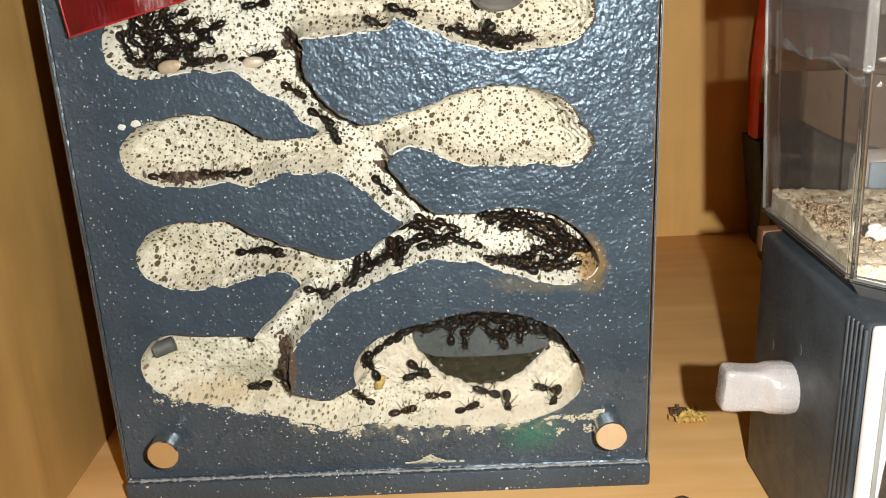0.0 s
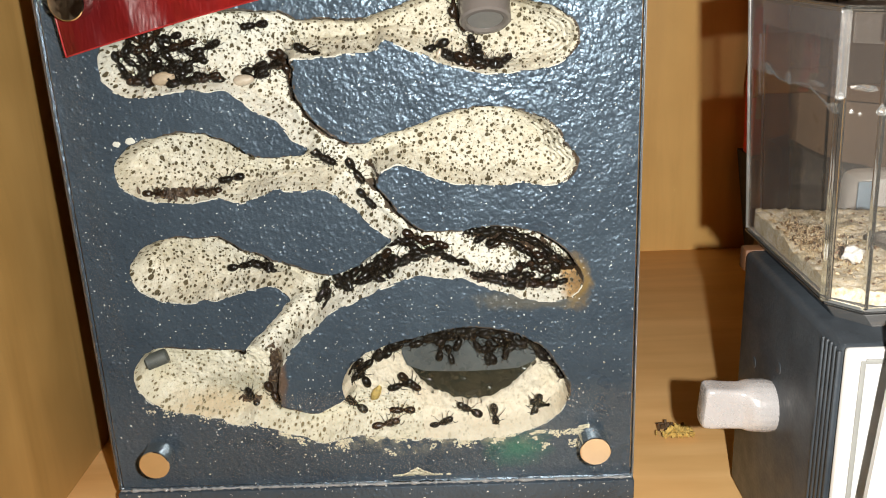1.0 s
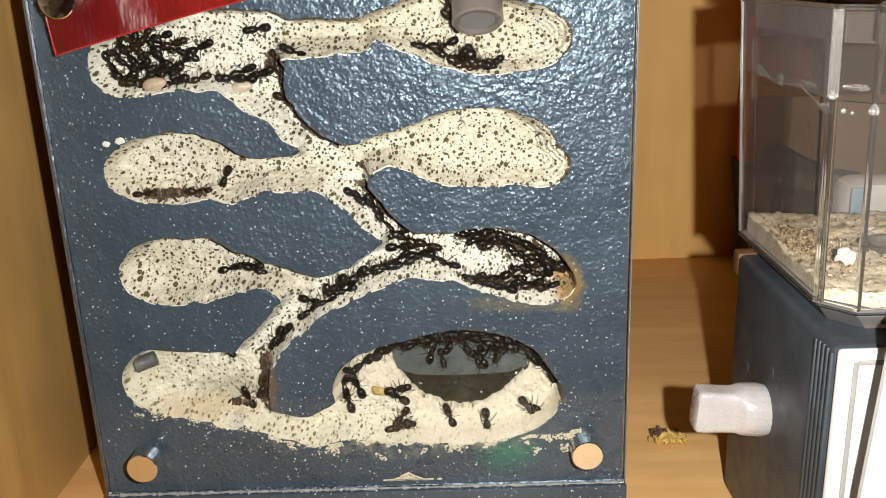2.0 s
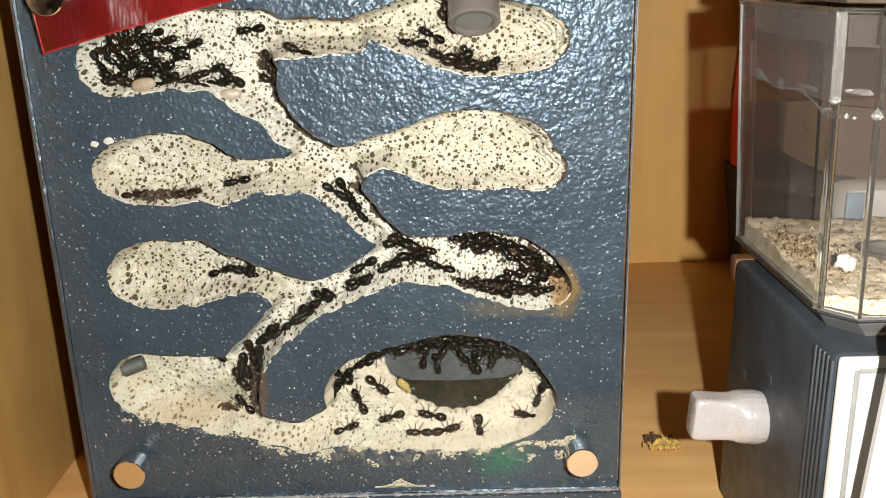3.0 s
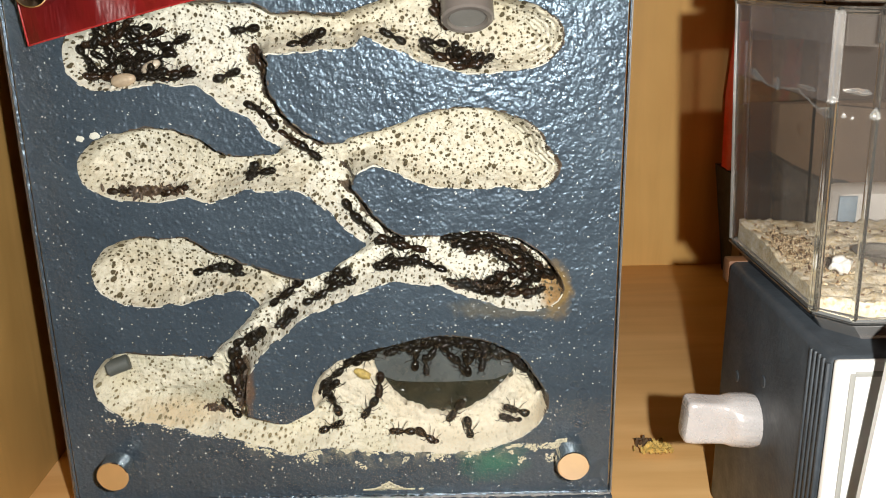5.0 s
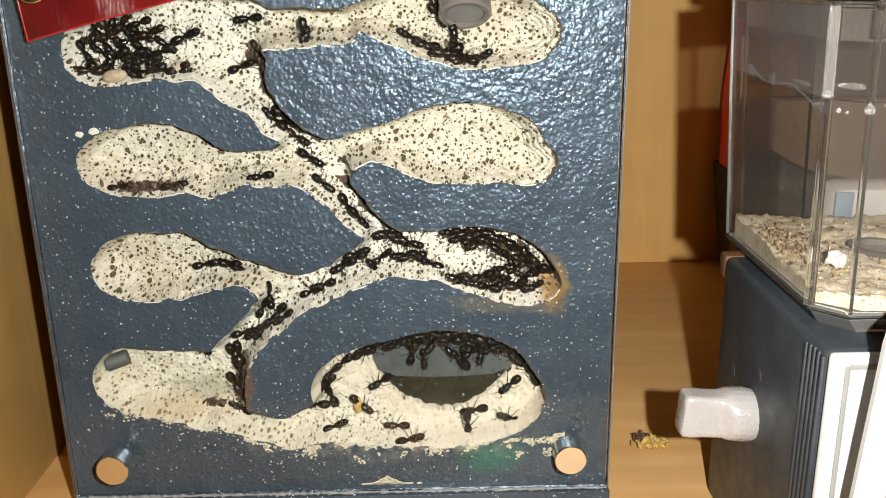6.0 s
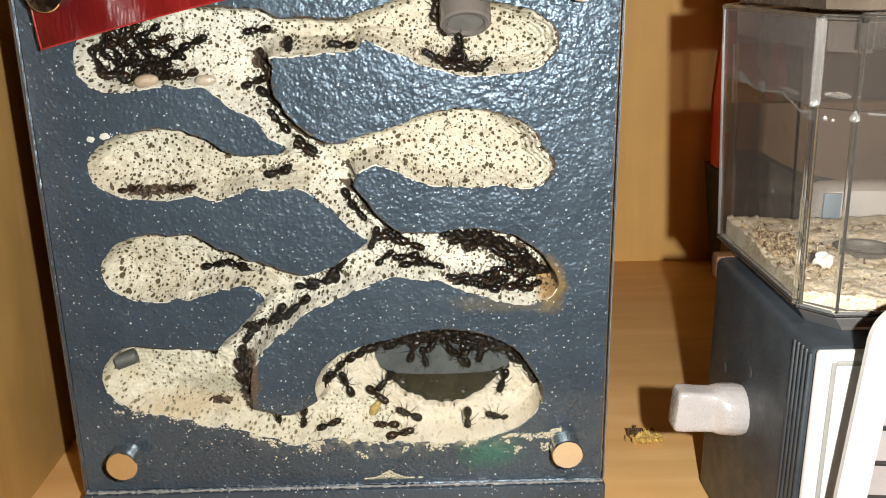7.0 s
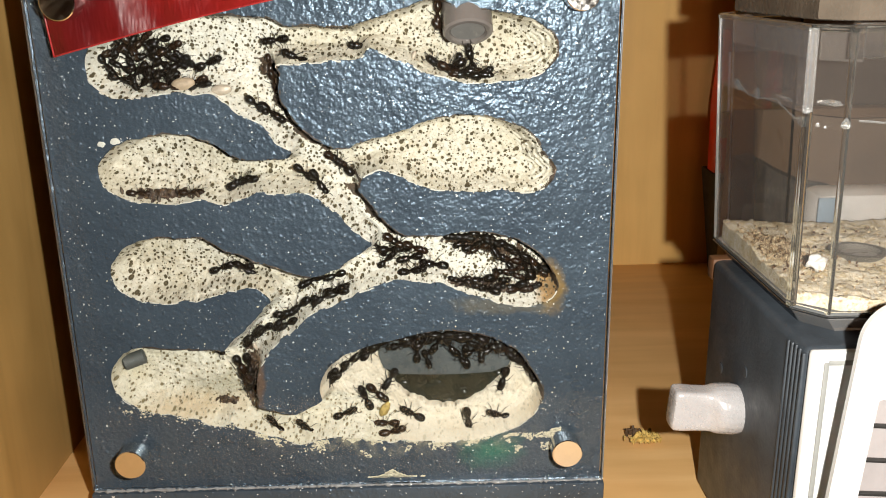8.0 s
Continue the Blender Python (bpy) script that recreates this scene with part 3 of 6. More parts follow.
    for x, wide, stuff in ((-0.1009, 0.0008, CLEAR_EDGE), (0.1004, 0.0005, EDGE_ACRYLIC)):
        edge = part("sheet_edge", slab(x, x + wide, -0.0040, 0.0006 if stuff is CLEAR_EDGE else -0.0002, 0.0098, 0.2143, 0.0001, segments=1), stuff, sheet, "frosted sawn edge of the sheet")
        edge.visible_shadow = stuff is CLEAR_EDGE
    # an added bead whose grey colour brightens the glints along the sheet's edge
    rng, bead, rings = random.Random(3), bmesh.new(), []
    for k in range(201):
        r, x, dz = 0.0003 + 0.0007 * rng.random() ** 2, -0.1 + 0.001 * k, 0.0003 * rng.random()
        rings.append([bead.verts.new((x, -0.0046 + r * math.cos(a), 0.0098 + dz + r * math.sin(a))) for a in (0, 0.8, 1.6, 2.4, 3.2, 4.0, 4.8, 5.6)])
    for ra, rb in zip(rings, rings[1:]):
        for k in range(8):
            bead.faces.new((ra[k], rb[k], rb[(k + 1) % 8], ra[(k + 1) % 8]))
    under(part("glint_bead", bead, EDGE_GLINT, label="shiny uneven bead added for the sheet edge's glints"), nest)


WINDOW_DARK = plain("dark_wet_glass", (0.022, 0.022, 0.014), 0.18, 0.0, 0.3, 90.0, 0.0003)
FILM_GREY = plain("grey_wet_film", (0.085, 0.095, 0.095), 0.3, 0.0, 0.15, 80.0, 0.0001)
build_nest()
# inlet pipe coming down into the top right chamber
PIPE = plain("smoky_tube_plastic", (0.185, 0.16, 0.145), 0.11, 0.0, 0.1, 80.0, 0.0001)
tube = under(part("inlet_tube", tube_ring((0.0482, 0.0036, 0.1829), (-0.02, 0.55, 0.83), 0.03, 0.0088, 0.0060), PIPE, label="smoky grey plastic inlet tube"), nest)
part("tube_bung", lathe([(0, 0.0061), (0.001, 0.0061)], (0.04818, 0.0042, 0.1838), (-0.02, 0.55, 0.83), 28), plain("grey_bung", (0.20, 0.19, 0.18), 0.4), tube, "grey bung inside the tube")
under(part("rubber_peg", lathe([(0, 0.0022), (0.0006, 0.003), (0.008, 0.003), (0.0086, 0.0024)], (-0.0860, 0.0060, 0.0600), (0.9, 0.3, 0.25), 18), plain("grey_rubber", (0.075, 0.08, 0.075), 0.6), label="dark grey rubber peg"), nest)

# four magnet discs that hold the sheet
def magnet(x, z, y):
    ob = part("magnet_disc", lathe([(0, 0.0055), (0.0003, 0.0058), (0.0077, 0.0058), (0.0080, 0.0055)], (0, 0, 0), (0, -1, 0), 40), NICKEL)
    ob.location = (x, y, z)
    tagged(ob, "polished nickel disc magnet on the clear sheet", "magnet", "magnets of the sheet")


for mx, mz, my in ((-0.0821, 0.0256, -0.0043), (0.0849, 0.0261, -0.0043), (-0.0848, 0.1955, -0.0075), (0.0854, 0.1962, -0.0043)):
    magnet(mx, mz, my)

# red foil over the top left chamber
HEM = plain("pale_red_edge", (0.34, 0.025, 0.025), 0.25, 0.0, 0.2, 300.0, 0.0)


def grid_line(i, j):
    """A point of the foil: i of 40 along it, j of 16 up it."""
    u, v = i / 40, j / 16
    low = 0.1778 + 0.0262 * u + 0.002 * math.sin(3.1 * u)
    y = -0.0062 - 0.0012 * math.sin(5 * u + 2 * v) - 0.0045 * u * (1 - v) ** 2 - 0.0008 * math.sin(38 * u + 3 * v) - 0.0010 * math.sin(17 * u)
    return Vector((-0.0915 + 0.125 * u - 0.0022 * v * (1 - u), y, low + (0.2165 - low) * v))


def red_foil():
    bm = bmesh.new()
    grid = [[bm.verts.new(grid_line(i, j)) for j in range(17)] for i in range(41)]
    for a, b in zip(grid, grid[1:]):
        for j in range(16):
            bm.faces.new((a[j], b[j], b[j + 1], a[j + 1]))
    bmesh.ops.solidify(bm, geom=bm.faces[:], thickness=0.0006)
    m = Nodes("red_foil", 0.38, spec=0.5)
    m.color(m.ramp(m.noise(30.0, 2.0), [(0.35, (0.20, 0.008, 0.010)), (0.7, (0.50, 0.026, 0.022))]))
    m.set(Transmission_Weight=0.12, IOR=1.45)
    m.bump(m.noise(1.0, 3.0, 0.6, m.mapping((140, 140, 30))), 0.0016, 0.7)
    m.bump(m.noise(20.0, 2.0), 0.011, 0.8)
    t = empty("red_foil", "glossy red plastic foil covering a chamber, held by a magnet", "foil", (-0.03, -0.007, 0.19))
    foil = under(part("sheet", bm, m.mat), t)
    for edge, name in (([grid_line(u, 0) for u in range(41)], "hem"), ([grid_line(0, v) for v in range(17)], "side_hem")):
        strip = bmesh.new()
        for p, q in zip(edge, edge[1:]):
            lathe([(0, 0.0003), ((q - p).length, 0.0003)], p, q - p, 6, strip)
        part(name, strip, HEM, foil, "pale glossy cut edge of the foil")


red_foil()

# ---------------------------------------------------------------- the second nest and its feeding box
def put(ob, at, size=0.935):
    """Stands a thing at a place and size that fit the camera's view."""
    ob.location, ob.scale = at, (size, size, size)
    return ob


def octagon(x0, x1, y0, y1, cx, cy):
    return [(x0 + cx, y0), (x1 - cx, y0), (x1, y0 + cy), (x1, y1 - cy), (x1 - cx, y1), (x0 + cx, y1), (x0, y1 - cy), (x0, y0 + cy)]


def second_nest():
    t = empty("plastic_nest", "slate grey plastic ant nest with a white front panel", "ant nest", (0.205, -0.016, 0))
    under(part("body", slab(0.1495, 0.262, -0.0622, 0.030, -0.0139, 0.0899, 0.0030, segments=4), DARK_PLASTIC), t)
    for k in range(5):
        y = -0.0608 + 0.0029 * k
        under(part("rib", slab(0.1490, 0.1505, y - 0.0007, y + 0.0007, -0.0120, 0.0886 - 0.0004 * abs(k - 1.5), 0.0006), DARK_PLASTIC), t)
    front = under(part("front_panel", slab(0.1502, 0.2605, -0.0650, -0.0620, -0.0125, 0.0900, 0.0012), WHITE_PLASTIC, label="white plastic front panel"), t)
    groove = bmesh.new()
    for a in ((0.1543, 0.1559, -0.005, 0.0864), (0.2550, 0.2566, -0.005, 0.0864)):
        slab(a[0], a[1], -0.0656, -0.0648, a[2], a[3], 0.0003, groove)
    for z in (-0.005, 0.0854):
        slab(0.1557, 0.2552, -0.0656, -0.0648, z, z + 0.0016, 0.0003, groove)
    part("panel_groove", groove, plain("grey_seam", (0.30, 0.30, 0.28), 0.5), front, "thin grey seam round the panel")
    # the stopper: a round collar that passes smoothly into a flat flared tab
    stop, rings, seg = bmesh.new(), [], 72
    for along, ry, rz, square in ((0.0, 0.0080, 0.0084, 2.0), (0.0005, 0.0090, 0.0094, 2.0), (0.0030, 0.0096, 0.0099, 2.0), (0.0070, 0.0095, 0.0098, 2.0), (0.0092, 0.0088, 0.0095, 2.2), (0.0106, 0.0074, 0.0089, 2.8),
                                  (0.0118, 0.0060, 0.0083, 4.0), (0.0135, 0.0052, 0.0080, 6.0), (0.0180, 0.0050, 0.0079, 8.0), (0.0225, 0.0051, 0.0081, 8.0), (0.0250, 0.0050, 0.0080, 7.0), (0.0258, 0.0046, 0.0075, 6.0), (0.0262, 0.0036, 0.0064, 5.0)):
        ring = []
        for k in range(seg):
            c, d = math.cos(2 * math.pi * k / seg), math.sin(2 * math.pi * k / seg)
            r = 1 / (abs(c) ** square + abs(d) ** square) ** (1 / square)
            r *= 1 - (0.012 if 0.0004 < along < 0.0100 and k % 3 == 0 else 0.0)
            ring.append(stop.verts.new((0.1500 - along + 0.0006 * d * (along > 0.02), -0.0105 + ry * r * c, 0.0425 + 0.055 * along + rz * r * d)))
        rings.append(ring)
    for ra, rb in zip(rings, rings[1:]):
        for k in range(seg):
            stop.faces.new((ra[k], ra[(k + 1) % seg], rb[(k + 1) % seg], rb[k]))
    stop.faces.new(rings[-1])
    bmesh.ops.recalc_face_normals(stop, faces=stop.faces[:])
    under(part("stopper", stop, PLUG, label="milky translucent silicone stopper with a flat tab"), t)
    # an added ledge for an orange patch, its colour darkened for shade
    under(part("ledge", slab(0.1498, 0.215, 0.0303, 0.0375, 0.0800, 0.0895, 0.0012), plain("shaded_orange_wood", (0.15, 0.065, 0.026), 0.6), label="ledge added behind the plastic body, its shade in the colour"), t)
    # two filled screw holes above the stopper
    for y, z in ((0.0105, 0.0500), (-0.0150, 0.0600)):
        under(part("screw_plug", lathe([(0, 0.0024), (0.0003, 0.0021), (0.0004, 0.0006)], (0.1496, y, z), (-1, 0, 0), 20), DARK_PLASTIC, label="filled screw hole"), t)
    return t


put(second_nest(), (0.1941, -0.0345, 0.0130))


MISTED = glass("misted_plastic", (0.90, 0.90, 0.88), 0.15)
MISTED.node_tree.nodes["Principled BSDF"].inputs["Transmission Weight"].default_value = 0.92


SKIRT = glass("translucent_lid_plastic", (0.80, 0.76, 0.72), 0.1)
SKIRT.node_tree.nodes["Principled BSDF"].inputs["Transmission Weight"].default_value = 0.95


def egg_shape(length, r, n=8):
    """The profile of a drop, fat below and thin above."""
    return [(length * k / n, max(0.00005, r * math.sin(math.pi * (k / n) ** 0.6))) for k in range(n + 1)]


def feeding_box():
    t = empty("feeding_box", "clear plastic feeding box with chamfered corners and a sandy floor", "box", (0.207, -0.008, 0.09))
    x0, x1, y0, y1, cx, cy, th, low, high = 0.1505, 0.262, -0.0545, 0.041, 0.0080, 0.009, 0.0016, 0.0984, 0.1862

    def outline(z, inset=0.0):
        """The box's plan at a height: it widens upwards."""
        d = 0.0036 * (z - low) / (high - low) - inset
        return octagon(x0 - d, x1 + d, y0 - d, y1 + d, cx, cy)

    def panel(ends, z0, z1, inset=0.0, thick=th):
        """A leaning pane between two shares (0 to 1) of one side k, from z0 to z1."""
        k, u0, u1 = ends
        j, bm, rings = (k + 1) % 8, bmesh.new(), []
        for z in (z0, z1):
            out, inn = outline(z, inset), outline(z, inset + thick)
            mixed = [[p[k][c] + (p[j][c] - p[k][c]) * u for c in (0, 1)] for p, u in ((out, u0), (out, u1), (inn, u1), (inn, u0))]
            rings.append([bm.verts.new((*p, z)) for p in mixed])
        a, b = rings
        faces = [bm.faces.new(a), bm.faces.new(b)] + [bm.faces.new((a[i], a[(i + 1) % 4], b[(i + 1) % 4], b[i])) for i in range(4)]
        bmesh.ops.recalc_face_normals(bm, faces=faces)
        return bm

    # the foot narrows towards the plastic body below
    foot, rings = bmesh.new(), []
    for z, d in ((0.0886, 0.0072), (0.0892, 0.0066), (0.0958, 0.0010), (0.0982, 0.0004)):
        rings.append([foot.verts.new((x, y, z)) for x, y in octagon(x0 + d, x1 - d, y0 + d, y1 - d, cx, cy)])
    for a, b in zip(rings, rings[1:]):
        for k in range(8):
            foot.faces.new((a[k], a[(k + 1) % 8], b[(k + 1) % 8], b[k]))
    foot.faces.new(list(reversed(rings[0])))
    foot.faces.new(rings[-1])
    under(part("floor_plate", foot, FOOT_ACRYLIC, label="thick clear foot that narrows downwards", smooth=False), t).visible_shadow = False
    for k in range(8):
        for u0, u1 in ((0, 0.74), (0.7405, 1)) if k == 4 else ((0, 1),):
            # back panes are split, and some cast shadow to shape the wall's shade
            shades_wall = (k == 4 and u0 > 0.5) or k == 5
            for z0, z1 in ((low, 0.149), (0.1491, 0.172), (0.1721, high)) if shades_wall else ((low, 0.1606), (0.1607, high)) if k in (0, 6, 7) else ((low, high),):
                stuff = HALF_CLEAR if shades_wall and 0.14 < z0 < 0.16 else MILKY_ACRYLIC if k == 6 and z0 > 0.15 else HAZY_ACRYLIC if k in (0, 6, 7) and z0 > 0.15 else BOX_ACRYLIC
                pane = under(part("side", panel((k, u0, u1), z0, z1), stuff, smooth=False), t)
                pane.visible_shadow = shades_wall
    # rounded edges at the corners, which catch the light; one is misted above the tide mark
    for k, r, z0, z1, stuff in ((0, 0.0010, low, high, ACRYLIC), (5, 0.0006, low, high, EDGE_ACRYLIC), (6, 0.0007, low, high, EDGE_ACRYLIC), (7, 0.0017, low, 0.1615, ACRYLIC), (7, 0.0016, 0.1616, high, MISTED)):
        a, b = Vector((*outline(z0)[k], z0)), Vector((*outline(z1)[k], z1))
        bead = under(part("corner_bead", lathe([(0, r), ((b - a).length, r)], a, b - a, 10), stuff), t)
        bead.visible_shadow = False
    # a fat drop hanging at the front corner, and smaller ones between
    front, left = outline(0.16)[0], outline(0.16)[7]
    for (x, y), z, r in ((front, 0.1575, 0.0015), (left, 0.1608, 0.0011), ((left[0] * 0.7 + front[0] * 0.3, left[1] * 0.7 + front[1] * 0.3), 0.1572, 0.0007), ((left[0] * 0.5 + front[0] * 0.5, left[1] * 0.5 + front[1] * 0.5), 0.1570, 0.0005)):
        drop = under(part("drop", lathe(egg_shape(2.4 * r, r), (x - 0.0004, y - 0.0006, z), (0, 0, 1), 12), MISTED, label="hanging drop of water"), t)
        drop.visible_shadow = False
    for z, r, name, label in ((high, 0.0011, "rim", "rounded clear rim"), (0.0976, 0.0010, "foot_rim", "rounded clear foot edge")):
        lip, plan = bmesh.new(), outline(z)
        for k in range(8):
            a, b = Vector((*plan[k], z)), Vector((*plan[(k + 1) % 8], z))
            lathe([(0, r), ((b - a).length, r)], a, b - a, 8, lip)
        rim = under(part(name, lip, ACRYLIC, label=label), t)
        rim.visible_shadow = False
    # a wavy tide mark of dried condensation, with drops, on two panes
    def tide(p, q, z, seed):
        rng = random.Random(seed)
        bm = bmesh.new()
        pts, n = [], 26
        for k in range(n + 1):
            u = k / n
            pts.append(Vector((p[0] + (q[0] - p[0]) * u, p[1] + (q[1] - p[1]) * u, z + 0.0016 * math.sin(3 * u + seed) + 0.0012 * math.sin(11 * u + seed) + rng.gauss(0, 0.0003))))
        rings = []
        for k, p0 in enumerate(pts):
            r = 0.00016 + 0.0007 * max(0, math.sin(7 * k / n + seed)) ** 6
            side = Vector((p[1] - q[1], q[0] - p[0], 0)).normalized()
            rings.append([bm.verts.new(p0 + side * (r * math.cos(a)) + Vector((0, 0, 2.2 * r * math.sin(a)))) for a in (0, 1.05, 2.09, 3.14, 4.19, 5.24)])
        for ra, rb in zip(rings, rings[1:]):
            for i in range(6):
                bm.faces.new((ra[i], ra[(i + 1) % 6], rb[(i + 1) % 6], rb[i]))
        mark = under(part("tide_mark", bm, MISTED, label="wavy tide mark of dried drops"), t)
        mark.visible_shadow = False

    edge = x0 - 0.0036 * 0.72 - 0.0001
    tide((edge, y1 - cy - 0.012), (edge, y0 + cy - 0.002), 0.1600, 1)
    tide((x0 + cx + 0.001, y0 - 0.0028), (x1 - cx, y0 - 0.0028), 0.162, 4)
    # smeared blobs of mist beside the tide mark
    for (x, y, z), (sx, sy, sz) in (((edge, -0.0060, 0.1618), (0.25, 2.8, 2.0)), ((edge, -0.0300, 0.1632), (0.2, 7.0, 0.7)), ((0.1527, -0.0528, 0.1648), (2.6, 2.6, 0.9))):
        bm = bmesh.new()
        for v in bmesh.ops.create_icosphere(bm, subdivisions=3, radius=0.001)["verts"]:
            k = 1 + 0.3 * noise.noise(v.co * 1500)
            v.co = Vector((x + k * sx * v.co.x, y + k * sy * v.co.y - (0.0 if sx < 1 else k * sx * v.co.x), z + k * sz * v.co.z))
        blob = under(part("mist_blob", bm, MISTED, label="smear of dried mist on the pane"), t)
        blob.visible_shadow = False
    # lid with its skirt
    LID = plain("brownish_lid", (0.15, 0.12, 0.09), 0.25, 0.0, 0.2, 60.0, 0.0003)
    lid = under(part("lid", prism(octagon(x0 - 0.0005, x1 - 0.004, y0 + 0.002, y1 - 0.002, cx, cy), 0.1880, 0.1960, bevel=0.0012), LID, label="brownish translucent lid"), t)
    part("lid_clip", slab(0.1560, 0.1680, -0.0545, -0.0525, 0.1775, 0.1878, 0.0008), SKIRT, lid, "translucent lid catch")
    # an added black strip for the foot's dark reflection follows the narrowing foot
    band, rows = bmesh.new(), []
    for z, d in ((0.0890, 0.0066), (0.0958, 0.0010), (0.0972, 0.0006)):
        plan = octagon(x0 + d - 0.0003, x1, y0 + d, y1 - d, cx, cy)
        rows.append([band.verts.new((*plan[k], z)) for k in (6, 7)])
    for lower, upper in zip(rows, rows[1:]):
        band.faces.new((lower[0], lower[1], upper[1], upper[0]))
    bmesh.ops.solidify(band, geom=band.faces[:], thickness=0.0006)
    under(part("dark_foot_strip", band, plain("black_gloss", (0.012, 0.012, 0.013), 0.08, 0.0, 0.2, 200.0, 0.0006), label="glossy black strip added for the foot's dark reflection", smooth=False), t).visible_shadow = False
    # thin dark lines added above the foot
    for k in (0, 7):
        under(part("foot_line", panel((k, 0, 1), 0.0966, 0.0972, -0.0004, 0.0010), plain("dark_line_black", (0.02, 0.02, 0.02), 0.15), label="thin dark line added above the foot"), t).visible_shadow = False
    # the lid's skirt hangs inside the panes
    for k in (5, 6, 7):
        skirt = part("lid_skirt", panel((k, 0, 1), 0.1765, 0.1866, 0.0045, 0.0010), SKIRT, lid, "translucent grey skirt of the lid", smooth=False)
        skirt.visible_shadow = False
    return t


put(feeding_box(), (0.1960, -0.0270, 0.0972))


def sand_bed():
    n, m = 120, 100
    X, Y = np.meshgrid(np.linspace(0.1534, 0.2598, n), np.linspace(-0.0524, 0.0380, m))
    Zs = 0.1026 + 0.0006 * np.clip((Y + 0.045) / 0.08, 0, 1) + 0.0025 * np.clip((0.168 - X) / 0.015, 0, 1) * np.clip((Y + 0.03) / 0.05, 0, 1)
    Zs = Zs + 0.0010 * field(X.shape, 14, 21) + 0.0005 * field(X.shape, 50, 22) + 0.0005 * field(X.shape, 110, 23)
    cut = np.clip((0.1534 + 0.0100 - X) / 0.0100, 0, 1)
    Yc = np.where(Y < -0.0435, np.maximum(Y, -0.0524 + 0.0086 * cut), Y)
    Yc = np.where(Y > 0.0290, np.minimum(Yc, 0.0380 - 0.0086 * cut), Yc)
    top = [(x, y, z) for x, y, z in zip(X.ravel(), Yc.ravel(), Zs.ravel())]
    low = [(x, y, 0.0986) for x, y, z in top]
    faces = [(j * n + i, j * n + i + 1, (j + 1) * n + i + 1, (j + 1) * n + i) for j in range(m - 1) for i in range(n - 1)]
    k = n * m
    ring = [i for i in range(n)] + [j * n + n - 1 for j in range(1, m)] + [(m - 1) * n + i for i in range(n - 2, -1, -1)] + [j * n for j in range(m - 2, 0, -1)]
    faces += [(a, b, b + k, a + k)[::-1] for a, b in zip(ring, ring[1:] + ring[:1])]
    data = bpy.data.meshes.new("sand")
    data.from_pydata(top + low, [], faces)
    data.materials.append(SAND)
    data.polygons.foreach_set("use_smooth", [k < (n - 1) * (m - 1) for k in range(len(faces))])
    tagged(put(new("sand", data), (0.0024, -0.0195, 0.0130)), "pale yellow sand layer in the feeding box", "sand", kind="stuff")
    # dark seed husks and grit scattered on the sand
    rng = random.Random(5)
    bm = bmesh.new()
    for _ in range(1300):
        x, y = (rng.gauss(0.1635, 0.0055), rng.gauss(-0.004, 0.012)) if rng.random() < 0.78 else (rng.uniform(0.155, 0.25), rng.uniform(-0.05, 0.03))
        if x < 0.1545 or y < -0.045 or y > 0.03:
            continue
        i, j = int((x - 0.1534) / 0.1064 * (n - 1)), int((y + 0.052) / 0.0904 * (m - 1))
        r = rng.uniform(0.0002, 0.0007)
        made = bmesh.ops.create_icosphere(bm, subdivisions=1, radius=r)["verts"]
        turn = Euler((rng.uniform(0, 3), rng.uniform(0, 3), rng.uniform(0, 3))).to_matrix()
        for v in made:
            v.co = turn @ Vector((v.co.x * 1.6, v.co.y * 0.8, v.co.z * 0.6)) + Vector((x, y, Zs[j, i] + 0.0002))
    h = Nodes("husk_brown", 0.6)
    geo = h.tree.nodes.new("ShaderNodeNewGeometry")
    h.color(h.ramp(geo.outputs["Random Per Island"], [(0.0, (0.03, 0.016, 0.008)), (0.35, (0.12, 0.06, 0.025)), (0.6, (0.4, 0.28, 0.14)), (1.0, (0.78, 0.70, 0.52))]))
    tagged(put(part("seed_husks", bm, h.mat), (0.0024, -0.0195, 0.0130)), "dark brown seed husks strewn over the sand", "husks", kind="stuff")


sand_bed()


def lump(name, at, size, mat, label, category, seed, scale=(1, 1, 1), uneven=0.35):
    """An uneven crumb."""
    bm = bmesh.new()
    rng = random.Random(seed)
    bmesh.ops.create_icosphere(bm, subdivisions=3, radius=size)
    for v in bm.verts:
        v.co *= 1 + uneven * noise.noise(v.co * (1.2 / size) + Vector((seed, 0, 0)))
        v.co = Vector((v.co.x * scale[0], v.co.y * scale[1], v.co.z * scale[2]))
    low = min(v.co.z for v in bm.verts)
    for v in bm.verts:
        v.co.z -= low
    ob = part(name, bm, mat)
    ob.location = at
    return tagged(ob, label, category)


lump("white_crumb", (0.1584, -0.0436, 0.1091), 0.0028, WHITE_PLASTIC, "white crumb of food on the sand", "crumb", 4, (1.1, 0.8, 0.8), 0.9)
RUBBER = plain("grey_dish_rubber", (0.16, 0.15, 0.13), 0.5)
dish = empty("water_dish", "round grey water dish sunk in the sand", "dish", (0.1787, -0.0293, 0.1089))
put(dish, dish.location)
ob = part("ring", lathe([(0, 0.0065), (0.0016, 0.0085), (0.0030, 0.0100), (0.0030, 0.0075), (0.0012, 0.0058), (0, 0.0065)], (0, 0, 0), (0, 0, 1), 36), RUBBER, dish)
part("well", lathe([(0.0004, 0.0072), (0.0016, 0.0072)], (0, 0, 0), (0, 0, 1), 30), plain("pale_dish_floor", (0.35, 0.33, 0.30), 0.3), dish)

